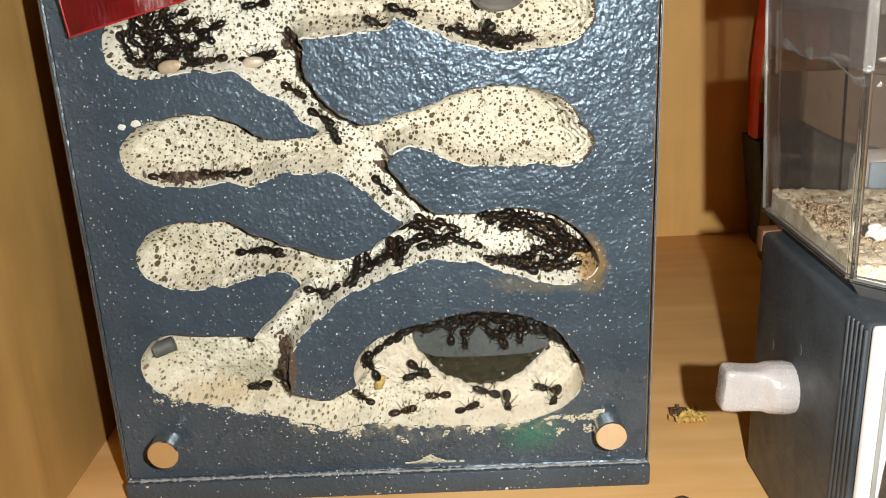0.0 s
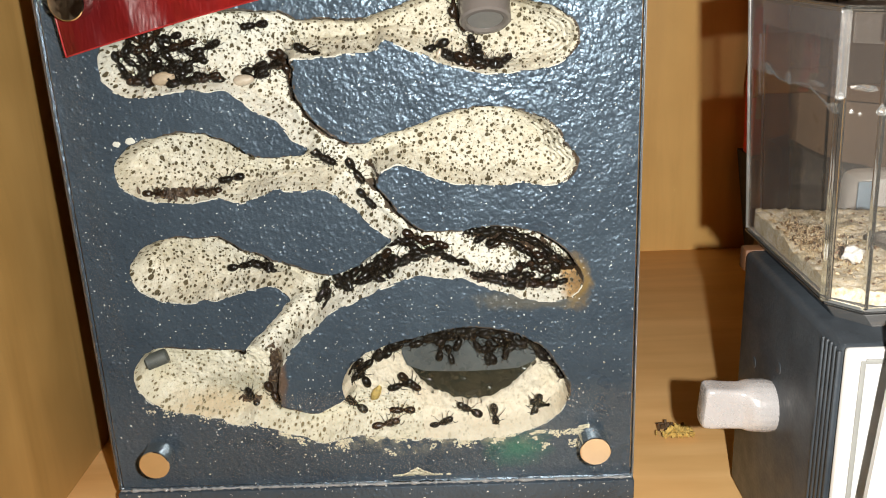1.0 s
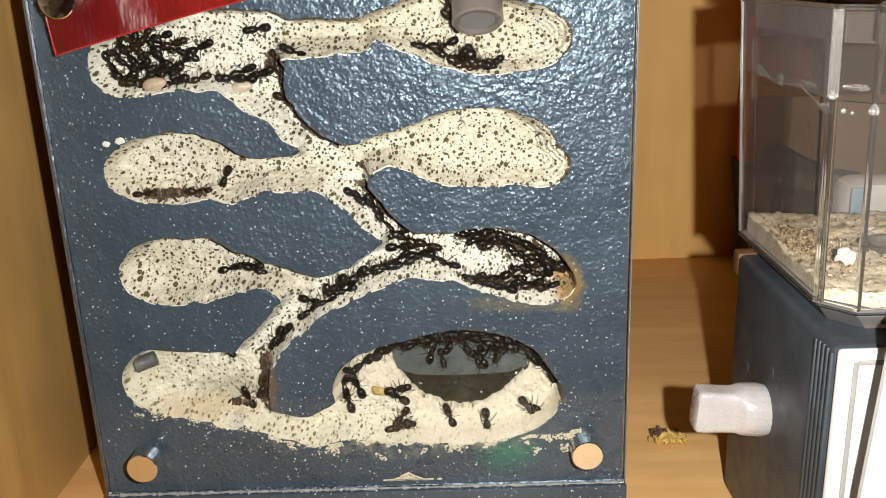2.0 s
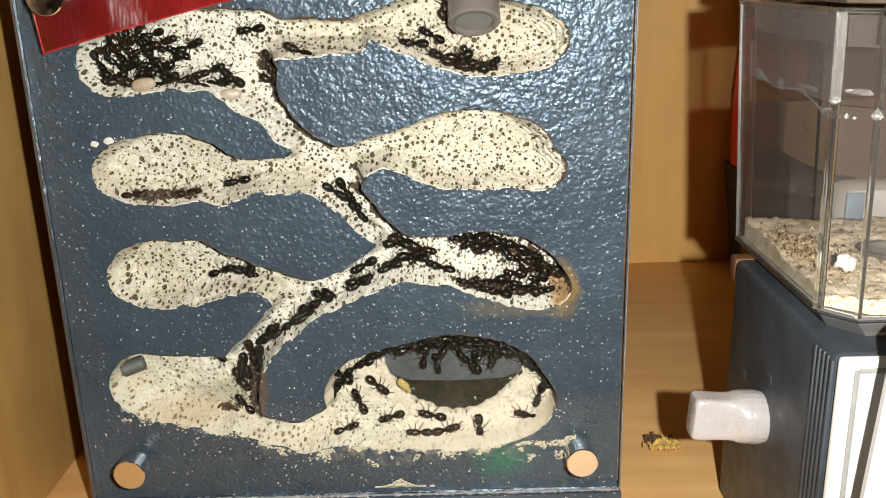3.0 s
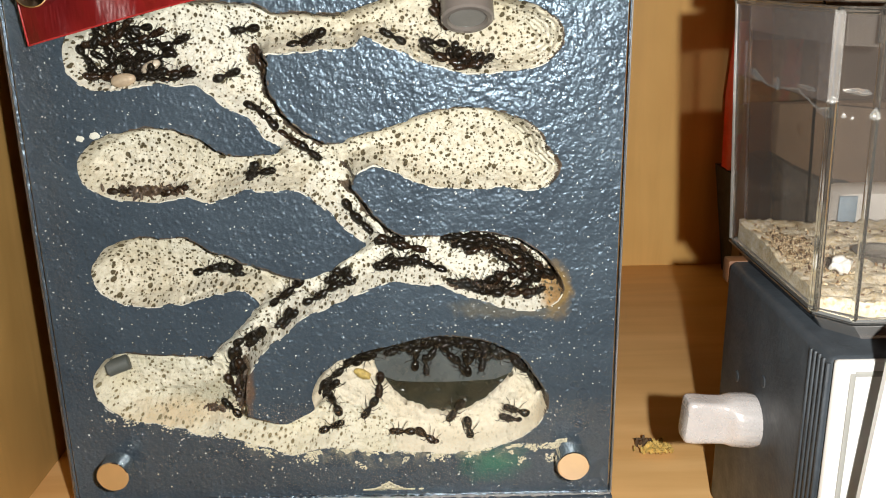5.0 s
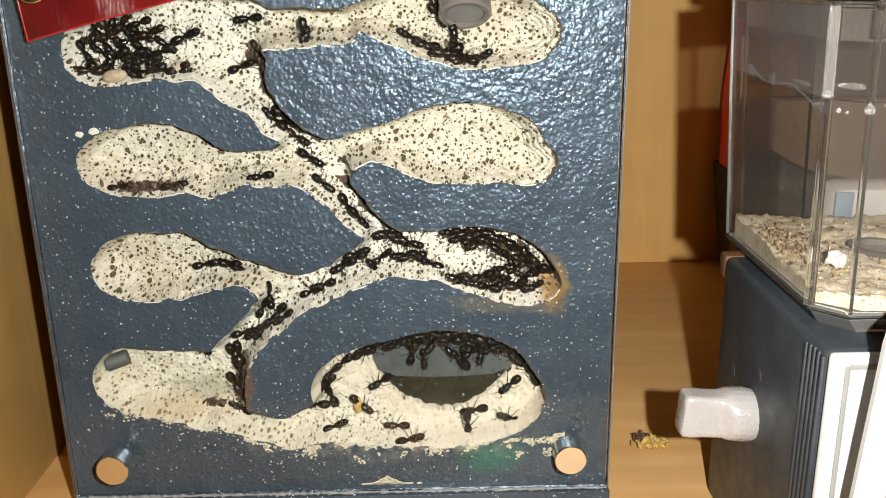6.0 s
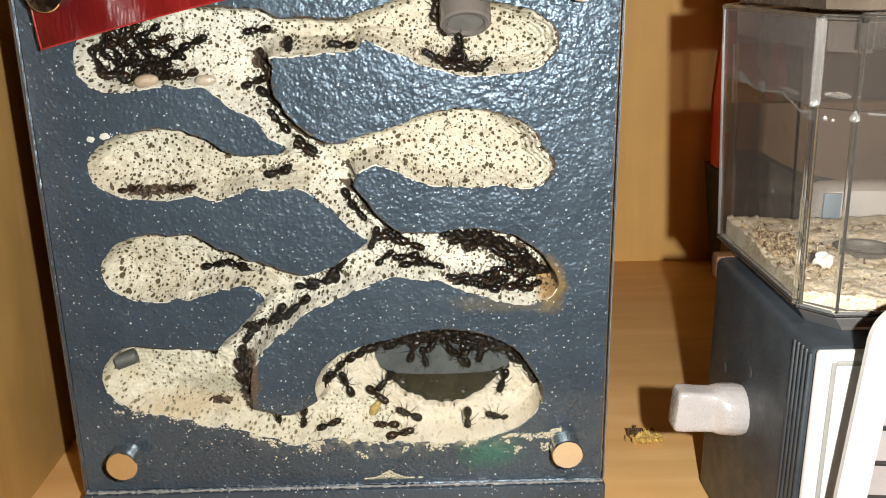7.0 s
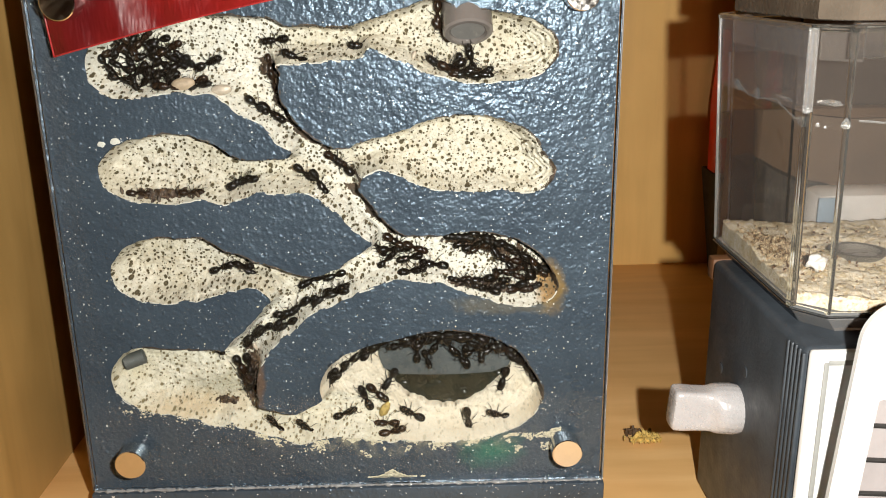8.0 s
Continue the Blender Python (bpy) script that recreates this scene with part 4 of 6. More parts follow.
# white upright frame of a further nest with a window, beside the second nest
def upright_frame():
    t = empty("white_nest_frame", "white plastic nest frame with rounded corners and a slatted window", "tray", (0.1962, -0.080, 0.0))
    def rounded(x0, x1, z0, z1, r, n=8):
        pts = []
        for cx, cz, a0 in ((x1 - r, z0 + r, -90), (x1 - r, z1 - r, 0), (x0 + r, z1 - r, 90), (x0 + r, z0 + r, 180)):
            pts += [(cx + r * math.cos(radians(a0 + 90 * k / n)), cz + r * math.sin(radians(a0 + 90 * k / n))) for k in range(n + 1)]
        return pts
    outer, hole = rounded(-0.0465, 0.05, -0.0110, 0.1095, 0.013), rounded(-0.0375, 0.040, 0.012, 0.0785, 0.001)
    bm = bmesh.new()
    for y in (-0.001, 0.001):
        a, b = [bm.verts.new((x, y, z)) for x, z in outer], [bm.verts.new((x, y, z)) for x, z in hole]
        for i in range(len(a)):
            j = (i + 1) % len(a)
            bm.faces.new((a[i], a[j], b[j], b[i]))
    vs = bm.verts[:]
    k = len(outer)
    for base in (0, k):
        for i in range(k):
            j = (i + 1) % k
            bm.faces.new((vs[base + i], vs[base + j], vs[2 * k + base + j], vs[2 * k + base + i]))
    bmesh.ops.recalc_face_normals(bm, faces=bm.faces[:])
    part("frame", bm, WHITE_PLASTIC, t, smooth=True)
    part("backing", slab(-0.0385, 0.041, 0.0012, 0.0022, 0.011, 0.0795), plain("pinkish_grey_sheet", (0.42, 0.38, 0.37), 0.5), t, "pinkish grey backing sheet")
    for z in (0.022, 0.034, 0.046, 0.0575, 0.0690):
        part("slat", slab(-0.0372, 0.0397, -0.0008, 0.0008, z, z + 0.0011, 0.0003), plain("dark_slat", (0.03, 0.028, 0.026), 0.4), t, "thin dark slat")
    t.rotation_euler = (0, radians(4.0), 0)
    return t


put(upright_frame(), (0.1858, -0.0943, 0.0135))

# things behind the feeding box
card = empty("packet", "white paper packet with a pale blue stripe", "packet", (0.258, 0.115, 0.0))
part("upright_body", slab(-0.034, 0.08, -0.012, 0.012, 0.0, 0.0985, 0.006), plain("white_card", (0.78, 0.79, 0.80), 0.6), card)
part("stripe", slab(-0.0336, -0.0250, -0.0128, -0.0112, 0.002, 0.0965, 0.0006), plain("pale_blue_print", (0.30, 0.42, 0.55), 0.6), card, "pale blue printed stripe")
for bx, bz, bw in ((-0.02, 0.082, 0.03), (-0.02, 0.077, 0.022), (0.018, 0.080, 0.03)):
    part("print_bar", slab(bx, bx + bw, -0.0126, -0.0118, bz, bz + 0.0022), plain("grey_print", (0.2, 0.2, 0.2), 0.6), card, "grey bar of print")
DARK_RAG = plain("dark_cloth", (0.035, 0.032, 0.03), 0.9)
pouch = part("dark_pouch", prism([(-0.024, 0.0), (0.030, 0.0), (0.028, 0.095), (0.014, 0.0975), (-0.002, 0.105), (-0.014, 0.112), (-0.022, 0.110)], -0.012, 0.012, axis="y", bevel=0.005), DARK_RAG)
pouch.location = (0.2165, 0.134, 0.0)
tagged(pouch, "dark soft pouch standing behind the feeding box", "pouch")
carton_brown = empty("cardboard_box", "dim grey-brown cardboard box behind the feeding box", "box", (0.33, 0.215, 0.0))
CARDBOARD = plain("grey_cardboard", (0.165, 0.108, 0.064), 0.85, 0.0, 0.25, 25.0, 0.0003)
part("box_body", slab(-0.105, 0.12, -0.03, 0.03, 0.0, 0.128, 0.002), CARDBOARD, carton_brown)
# an added dim sheet covers the lit wall and gives its shade
part("shade_sheet", slab(-0.104, 0.119, -0.024, 0.031, 0.1282, 0.27, 0.002), plain("shaded_wall_brown", (0.085, 0.062, 0.048), 0.85, 0.0, 0.25, 25.0, 0.0003), carton_brown, "dim sheet added for the shaded wall above the box")
# a red packet with a yellow-green label, on a black block added for shade
stand = empty("shade_block", "low black block added for the deep shade before the back board", "box", (0.245, 0.266, 0.0))
part("upright_body", prism([(-0.012, 0.0), (0.06, 0.0), (0.06, 0.0746), (-0.022, 0.0746)], -0.018, 0.018, axis="y", bevel=0.001), plain("shade_black", (0.018, 0.014, 0.012), 0.7), stand)
red = empty("red_packet", "red packet with a yellow-green label on an added shade block", "packet", (0.245, 0.266, 0.0748))
part("pack", prism([(-0.021, 0.0), (0.045, 0.0), (0.047, 0.045), (0.045, 0.092), (-0.019, 0.092), (-0.022, 0.045)], -0.010, 0.010, axis="y", bevel=0.003), plain("red_print", (0.80, 0.055, 0.03), 0.4), red)
part("label", slab(-0.0205, 0.044, -0.0106, -0.0098, 0.024, 0.060, 0.0003), plain("yellow_green_print", (0.62, 0.50, 0.16), 0.5, 0.0, 0.3, 120.0), red, "yellow-green printed label")
# crumbs on the shelf beside the nest
MOSS = plain("yellow_brown_debris", (0.60, 0.42, 0.12), 0.8, 0.0, 0.5, 500.0, 0.0004)
HUSK = plain("dark_debris", (0.10, 0.06, 0.03), 0.7, 0.0, 0.4, 500.0, 0.0004)
def crumb_heap(name, at, span, mat, label, seed, count):
    """A loose heap of husk bits that hold together."""
    rng, bm = random.Random(seed), bmesh.new()
    for _ in range(count):
        made = bmesh.ops.create_icosphere(bm, subdivisions=1, radius=rng.uniform(0.0006, 0.0018))["verts"]
        turn = Euler((rng.uniform(0, 3), rng.uniform(0, 3), rng.uniform(0, 3))).to_matrix()
        x, y = rng.gauss(0, span), rng.gauss(0, span * 0.5)
        for v in made:
            v.co = turn @ Vector((v.co.x * 1.9, v.co.y * 0.7, v.co.z * 0.5)) + Vector((x, y, 0.0012 + rng.uniform(0, 0.0014) * max(0, 1 - abs(x) / (2 * span))))
    low = min(v.co.z for v in bm.verts)
    for v in bm.verts:
        v.co.z -= low
    ob = part(name, bm, mat)
    ob.location = at
    tagged(ob, label, "crumb", kind="stuff")


crumb_heap("plant_crumb", (0.1285, 0.040, 0.0), 0.0030, MOSS, "yellow-brown crumb of plant debris on the board", 2, 90)
crumb_heap("dark_crumb", (0.1250, 0.0455, 0.0), 0.0020, HUSK, "dark dry crumb of debris on the board", 3, 18)
lump("dark_crumb", (0.111, -0.0165, 0.0), 0.0018, HUSK, "small dark crumb at the foot of the nest", "crumb", 6, (1.4, 0.9, 0.5))


# cream dust and sand grains that slid down behind the sheet
def dust():
    rng = random.Random(9)
    verts, faces = [], []

    def grain(x, z, r):
        """A flat crumb of five to seven corners."""
        n, base, turn = rng.randint(5, 7), len(verts), rng.uniform(0, 6.3)
        for y, k in ((-0.0006, 0.55), (-0.0002, 1.0)):
            for i in range(n):
                a = turn + 2 * math.pi * i / n
                q = r * k * (0.7 + 0.6 * noise.noise(Vector((x + i, z, r * 5))) + 0.3)
                verts.append(((x + 1.25 * q * math.cos(a)) / 1000, y * min(1, r * 3), (z + q * math.sin(a)) / 1000))
        faces.append(list(range(base, base + n)))
        for i in range(n):
            faces.append([base + i, base + (i + 1) % n, base + n + (i + 1) % n, base + n + i])

    # patches that hug the lower rim, from the bottom band to under the right magnet
    for _ in range(8200):
        x = rng.uniform(-36, 84)
        low = 33 - 0.12 * (x + 30) if x < 5 else 28.3 + 0.0016 * max(0, x - 40) ** 2
        fall = abs(rng.gauss(0, 3.4 if x < 30 else 2.2))
        z = low - fall
        if 66 < x < 80:
            z = low - rng.uniform(0, 9)
        clump = noise.noise(Vector((x * 0.13, z * 0.22, 3))) + 0.55 * noise.noise(Vector((x * 0.45, z * 0.6, 7)))
        if clump < 0.02 + 0.035 * fall or z < 12 or hollow(np.array([x]), np.array([z]))[0][0] < 0.15:
            continue
        grain(x, z, 0.11 + 0.34 * rng.random() ** 2)
    for _ in range(420):
        x = rng.uniform(-88, -36)
        z = 45 - 0.2 * (x + 88) - abs(rng.gauss(0, 1.6))
        if noise.noise(Vector((x * 0.2, z * 0.3, 1))) > 0 and hollow(np.array([x]), np.array([z]))[0][0] > 0.15:
            grain(x, z, 0.1 + 0.3 * rng.random() ** 2)
    # a small heap on the bead and single grains over the lower face
    for _ in range(260):
        x = rng.gauss(17, 4.0)
        grain(x, 11.2 + max(0, 3.2 - 0.55 * abs(x - 17)) * rng.random(), 0.2 + 0.3 * rng.random())
    for _ in range(420):
        x, z = rng.uniform(-96, 96), rng.uniform(12, 100)
        if hollow(np.array([x]), np.array([z]))[0][0] > 0.5:
            grain(x, z, 0.08 + 0.24 * rng.random() ** 3)
    bm = bmesh.new()
    made = [bm.verts.new(v) for v in verts]
    for f in faces:
        bm.faces.new([made[i] for i in f])
    bmesh.ops.recalc_face_normals(bm, faces=bm.faces[:])
    tagged(part("dust_grains", bm, plain("cream_dust", (0.66, 0.60, 0.45), 0.9, 0, 0.2, 900.0, 0.0)), "cream sand grains caught below the chambers", "grains", kind="stuff")
    for x, z, s in ((-76.6, 147.6, 1.5), (-81.5, 146.8, 1.25)):
        lump("dust_clump", (x / 1000, -0.0002, z / 1000 - 0.001), s / 1000, plain("pale_clump", (0.70, 0.68, 0.60), 0.9), "pale clump of dust stuck to the paint", "dust clump", int(10 * s), (1.1, 0.12, 0.8))


dust()


# ---------------------------------------------------------------- ants
def pod(profile, start, axis, seg=12, squash=1.0):
    """A rounded body piece turned round an axis, flattened a little from above."""
    bm = lathe(profile, (0, 0, 0), axis, seg)
    for v in bm.verts:
        v.co.z *= squash
        v.co += Vector(start)
    return bm


def egg(length, width, n=8, skew=0.0):
    """The profile of an egg-shaped piece."""
    out = []
    for k in range(n + 1):
        a = math.pi * k / n
        out.append((length * (1 - math.cos(a)) / 2, max(0.00006, width / 2 * math.sin(a) ** 0.8 * (1 + skew * math.cos(a)))))
    return out


def limb(points, r0, r1):
    """A jointed limb through points, thinning outwards."""
    bm = bmesh.new()
    n = len(points) - 1
    for k in range(n):
        a, b = Vector(points[k]), Vector(points[k + 1])
        ra, rb = r0 + (r1 - r0) * k / n, r0 + (r1 - r0) * (k + 1) / n
        lathe([(0, ra), ((b - a).length, rb)], a, b - a, 6, bm)
    return bm


def build_ant(shell, leg_mat, seed, label):
    """An ant about 9 mm long: head to +x, feet 1.9 mm below its waist."""
    rng = random.Random(seed)
    t = empty("ant", label, "ant", (0, 0, 0), "ants of the colony")
    mm = 0.001
    part("head", pod(egg(2.6 * mm, 2.6 * mm, skew=0.12), (1.00 * mm, 0, 0.0), (1, 0, -0.25), 14, 0.8), shell, t)
    part("thorax", pod([(0, 0.0005), (0.0005, 0.00100), (0.0013, 0.00112), (0.0020, 0.00135), (0.0027, 0.00125), (0.0031, 0.0005)], (-1.6 * mm, 0, 0.0), (1, 0, 0.02), 12, 1.05), shell, t)
    part("waist", pod(egg(0.9 * mm, 1.3 * mm, 6), (-2.25 * mm, 0, 0.0), (1, 0, 0), 10, 1.3), shell, t)
    part("gaster", pod(egg(4.2 * mm, 2.9 * mm, 10, -0.08), (-1.95 * mm, 0, 0.0001), (-1, 0, 0.05), 16, 0.95), shell, t)
    for side in (-1, 1):
        w = rng.uniform(-0.3, 0.3)
        part("antenna", limb([(3.0 * mm, side * 0.45 * mm, 0.1 * mm), (3.7 * mm, side * (1.4 + w) * mm, 0.7 * mm), (4.7 * mm, side * (1.4 + 2 * w) * mm, -0.3 * mm)], 0.00013, 0.00009), leg_mat, t)
        part("mandible", limb([(2.9 * mm, side * 0.5 * mm, -0.45 * mm), (3.5 * mm, side * 0.35 * mm, -0.6 * mm), (3.75 * mm, side * 0.05 * mm, -0.65 * mm)], 0.00017, 0.00007), leg_mat, t)
        for k, (x, reach, swing) in enumerate(((0.9, 2.8, 1.8), (0.0, 3.0, 0.2), (-0.9, 3.4, -2.3))):
            s = swing + rng.uniform(-0.7, 0.7)
            part("leg", limb([(x * mm, side * 0.5 * mm, -0.3 * mm), ((x + 0.25 * s) * mm, side * 0.42 * reach * mm, 0.75 * mm), ((x + 0.7 * s) * mm, side * 0.78 * reach * mm, -1.1 * mm), ((x + 1.15 * s) * mm, side * reach * mm, -1.85 * mm)], 0.00017, 0.00005), leg_mat, t)
    return t


def settle(x, z, lift, room=2.2):
    """Where a thing near (x, z) mm rests on the nest's inner surface, slid along the camera's line of sight to fit its
    view, raised by lift metres and kept off the rims.
    """
    y = 0.0065
    for _ in range(4):
        px, pz = x + (6.5 - 1000 * y) * (36 - x) / 306, z + (6.5 - 1000 * y) * (200 - z) / 306
        for _ in range(26):
            s = float(rim_at([px], [pz])[0])
            if s >= room:
                break
            d = 1.0
            if s > 0:
                gx = float(rim_at([px + d], [pz])[0] - rim_at([px - d], [pz])[0])
                gz = float(rim_at([px], [pz + d])[0] - rim_at([px], [pz - d])[0])
            else:
                gx = float(hollow(np.array([px - d]), np.array([pz]))[0][0] - hollow(np.array([px + d]), np.array([pz]))[0][0])
                gz = float(hollow(np.array([px]), np.array([pz - d]))[0][0] - hollow(np.array([px]), np.array([pz + d]))[0][0])
            n = math.hypot(gx, gz) + 1e-6
            px, pz = px + 0.6 * gx / n, pz + 0.6 * gz / n
        y = max(depth_at(px, pz) - lift, 0.0012)
    return px, y, pz


def clinging(x, z, heading, lift=0.0019, lean=0.0):
    """The pose of an ant on the carved surface, its back to the clear sheet."""
    px, py, pz = settle(x, z, lift)
    c, s = math.cos(radians(heading)), math.sin(radians(heading))
    m = Matrix(((c, -s, 0, px / 1000), (0, 0, -1, py), (s, c, 0, pz / 1000), (0, 0, 0, 1)))
    return m @ pose(0, 0, 0, lean, 0, 0)


MODELS = [build_ant(SHELL, LEG, 1, "glossy black ant on the cream chamber wall"), build_ant(SHELL, LEG, 2, "glossy black ant on the cream chamber wall"),
          build_ant(SHELL_BROWN, LEG, 3, "dark brown ant on the cream chamber wall")]
COUNT = {"used": 0}
ACTS = []


def spawn(kind="ant"):
    """A further ant of the colony: the first of each kind is the model itself."""
    n = COUNT["used"]
    COUNT["used"] += 1
    model = MODELS[2] if kind == "brown" else MODELS[n % 2]
    if not model.get("placed"):
        model["placed"] = 1
        return model
    return copy_thing(model, Matrix())


def grub(kind):
    bm = pod(egg(5.2e-3, 2.6e-3, 10, 0.1), (-2.6e-3, 0, 0), (1, 0, 0), 16, 0.9)
    if kind == "seed":
        for v in bm.verts:
            v.co *= 1.3 * (1 + 0.18 * noise.noise(v.co * 900))
        SEED = plain("tan_seed_coat", (0.46, 0.33, 0.10), 0.55, 0.0, 0.35, 700.0, 0.0003)
        return tagged(part("seed", bm, SEED), "tan seed carried about by the ants", "seed")
    if kind == "egg":
        for v in bm.verts:
            v.co *= 0.62
        return tagged(part("egg", bm, GRUB), "small pale egg carried by an ant", "egg", "brood")
    if kind == "cocoon":
        for v in bm.verts:
            v.co = Vector((v.co.x * 1.6, v.co.y * 1.75, v.co.z * 1.5))
        return tagged(part("cocoon", bm, COCOON), "pale tan cocoon tended by ants", "cocoon", "brood")
    for v in bm.verts:
        v.co = Vector((v.co.x * 1.4, v.co.y * 1.5, v.co.z * 1.4))
    return tagged(part("larva", bm, GRUB), "pale larva carried by an ant", "larva", "brood")


def crawl(kind, rows):
    """Something that moves over the nest: rows of seconds, x and z in mm, heading in degrees."""
    if kind in ("ant", "brown"):
        thing, lift = spawn(kind), 0.0019
        thing.scale = [0.95 + 0.25 * random.random()] * 3
        turn = random.uniform(-22, 22) + (180 if kind == "ant" and random.random() < 0.35 else 0)
        rows = [(t, x, z, a + turn) for t, x, z, a in rows]
    else:
        thing, lift = grub(kind), {"cocoon": 0.0030, "larva": 0.0028}.get(kind, 0.0022)
    ACTS.append((thing, [(t, clinging(x, z, h, lift)) for t, x, z, h in rows]))


def linger(spots, seed, brown=0.2, size=1.0):
    """Ants that stay where they are and only shift a little on their feet."""
    rng = random.Random(seed)
    for x, z, h in spots:
        ant = spawn("brown" if rng.random() < brown else "ant")
        ant.scale = [size * rng.uniform(0.9, 1.2)] * 3
        rows, lean = [], rng.uniform(-25, 25)
        for t in (0, 1.3, 2.6, 4.0, 5.3, 6.6, 8):
            rows.append((t, clinging(x + rng.gauss(0, 0.25), z + rng.gauss(0, 0.25), h + rng.gauss(0, 6), 0.0019, lean)))
        ACTS.append((ant, rows))


def throng(cx, cz, rx, rz, count, seed, apart=2.6):
    """Spots of a crowd inside an ellipse, none too close to another."""
    rng, spots = random.Random(seed), []
    for _ in range(4000):
        a, r = rng.uniform(0, 2 * math.pi), math.sqrt(rng.random())
        x, z = cx + rx * r * math.cos(a), cz + rz * r * math.sin(a)
        if all(math.hypot(x - p[0], z - p[1]) > apart for p in spots):
            spots.append((x, z, rng.uniform(0, 360)))
        if len(spots) == count:
            break
    return spots


# the crowd in the top left chamber
linger(throng(-65.5, 175.2, 13.5, 9.5, 27, 31, 3.7), 41, 0.1)
# on and round the water window
linger([(32.2, 58.0, -80), (45.5, 57.7, -60), (53.1, 59.9, -100), (24.4, 66.4, -30), (32.3, 66.6, 20), (39.8, 66.9, 180), (48.6, 65.3, -20), (57.5, 63.7, -40), (64.8, 59.7, -50), (70.9, 54.7, -40)], 42, 0.0)
linger([(20.0, 64.6, 200), (10.7, 62.9, 30), (-5.8, 50.7, 60), (-1.5, 55.9, 45), (2.6, 59.7, 40), (48.1, 30.4, -85), (35.0, 64.2, -120), (41.6, 62.6, -60), (51.0, 63.0, 30), (28.0, 63.5, 80)], 43, 0.0)
linger([(14.5, 66.0, 20), (18.5, 68.0, 200), (28.5, 68.6, 10), (36.0, 69.4, 185), (44.0, 69.2, 0), (52.5, 67.4, -15), (61.0, 64.2, 150), (67.5, 60.0, -45), (7.0, 62.5, 35), (73.0, 51.0, -70), (47.0, 61.0, 100), (55.0, 62.0, 200)], 49, 0.0)
# two rows of ants in the third right chamber
linger([(42.0, 108.2, 170), (48.4, 109.0, 0), (54.4, 108.0, -20), (59.5, 105.6, 160), (64.4, 103.3, -30), (68.7, 100.5, -25), (73.1, 97.3, 150), (75.9, 94.5, -40)], 44)
linger([(42.9, 90.2, 170), (48.3, 88.9, -10), (53.7, 87.7, 170), (59.1, 88.0, 10), (64.6, 88.6, 200), (68.9, 86.9, 0), (73.2, 87.7, 20), (50.5, 103.6, 200), (57.0, 91.0, 40), (66.5, 93.0, -30), (70.5, 92.0, 60)], 45)
linger([(45.0, 106.0, 200), (52.0, 106.0, 20), (58.0, 102.5, -40), (62.5, 100.0, 160), (46.0, 91.5, 10), (51.5, 91.0, 190), (61.0, 91.0, -10), (69.5, 96.5, 120), (68.0, 96.0, 30), (72.0, 92.6, 200), (64.0, 96.8, -60), (70.5, 98.8, 120), (60.5, 94.5, 170)], 50)
# a huddle at the bottom of the top right chamber
linger([(36.5, 172.9, 150), (40.8, 170.9, 200), (44.5, 172.6, 80), (46.1, 168.7, 170), (49.7, 169.0, 10), (54.0, 169.5, 30), (43.5, 168.4, -20)], 51)
# a few at the fork before the third right chamber
linger([(18.5, 100.5, 30), (24.5, 100.2, 190), (29.5, 104.2, -20), (33.5, 98.2, 160), (22.0, 106.5, -30)], 52)
linger([(-56.0, 167.0, 20), (-49.5, 167.3, 195)], 53)
# single ants that rest
linger([(-43.8, 98.4, 10), (-38.1, 99.1, 170), (-35.0, 96.8, -30), (39.8, 182.7, -60), (37.9, 188.1, -90), (-49.5, 65.0, -40)], 46, 0.5)
linger([(-72.0, 126.7, 0), (-52.3, 127.4, 5)], 47, 0.8, 0.9)
linger([(-21.7, 171.9, -80), (-19.7, 165.9, -80)], 48, 1.0, 0.85)



def refuse(name, label, spots, seed, wide=1.0):
    """A heap of dark crumbs and husks left on the nest's inner surface; spots: x, z, half width, half height in mm, count."""
    rng, bm = random.Random(seed), bmesh.new()
    for cx, cz, rx, rz, count in spots:
        for _ in range(count):
            x, y, z = settle(cx + rng.gauss(0, rx * 0.5), cz + rng.gauss(0, rz * 0.5), 0.0004 + 0.0010 * rng.random(), 0.9)
            made = bmesh.ops.create_icosphere(bm, subdivisions=1, radius=rng.uniform(0.0004, 0.0012) * wide)["verts"]
            turn = Euler((rng.uniform(0, 3), rng.uniform(0, 3), rng.uniform(0, 3))).to_matrix()
            for v in made:
                v.co = turn @ Vector((v.co.x * 1.7, v.co.y * 0.8, v.co.z * 0.6)) + Vector((x / 1000, y, z / 1000))
    tagged(part(name, bm, REFUSE), label, "debris", kind="stuff")


REFUSE = Nodes("brown_refuse", 0.6)
REFUSE.color(REFUSE.ramp(REFUSE.tree.nodes.new("ShaderNodeNewGeometry").outputs["Random Per Island"], [(0.0, (0.018, 0.010, 0.006)), (0.6, (0.06, 0.035, 0.018)), (0.9, (0.08, 0.048, 0.025)), (1.0, (0.20, 0.13, 0.06))]))
REFUSE = REFUSE.mat
refuse("brown_debris", "dark brown debris heaped at the bottom of a chamber", [(-63.5, 126.8, 10, 1.6, 150)], 61)
# the low flat heap (second spot) stands in for a shadow streak
refuse("dark_debris", "dark debris sticking to a tunnel wall, part of it for shade", [(-36.0, 55, 2.0, 9, 150), (-47, 43.5, 5, 1.2, 40), (-37.0, 47, 2.2, 4, 60)], 62)
refuse("chamber_debris", "dark olive-brown debris among the ants of a chamber", [(48, 107.0, 9, 1.6, 70), (63, 102.8, 8, 1.5, 80), (48, 90.0, 9, 1.4, 60), (62, 88.2, 9, 1.8, 90)], 64)
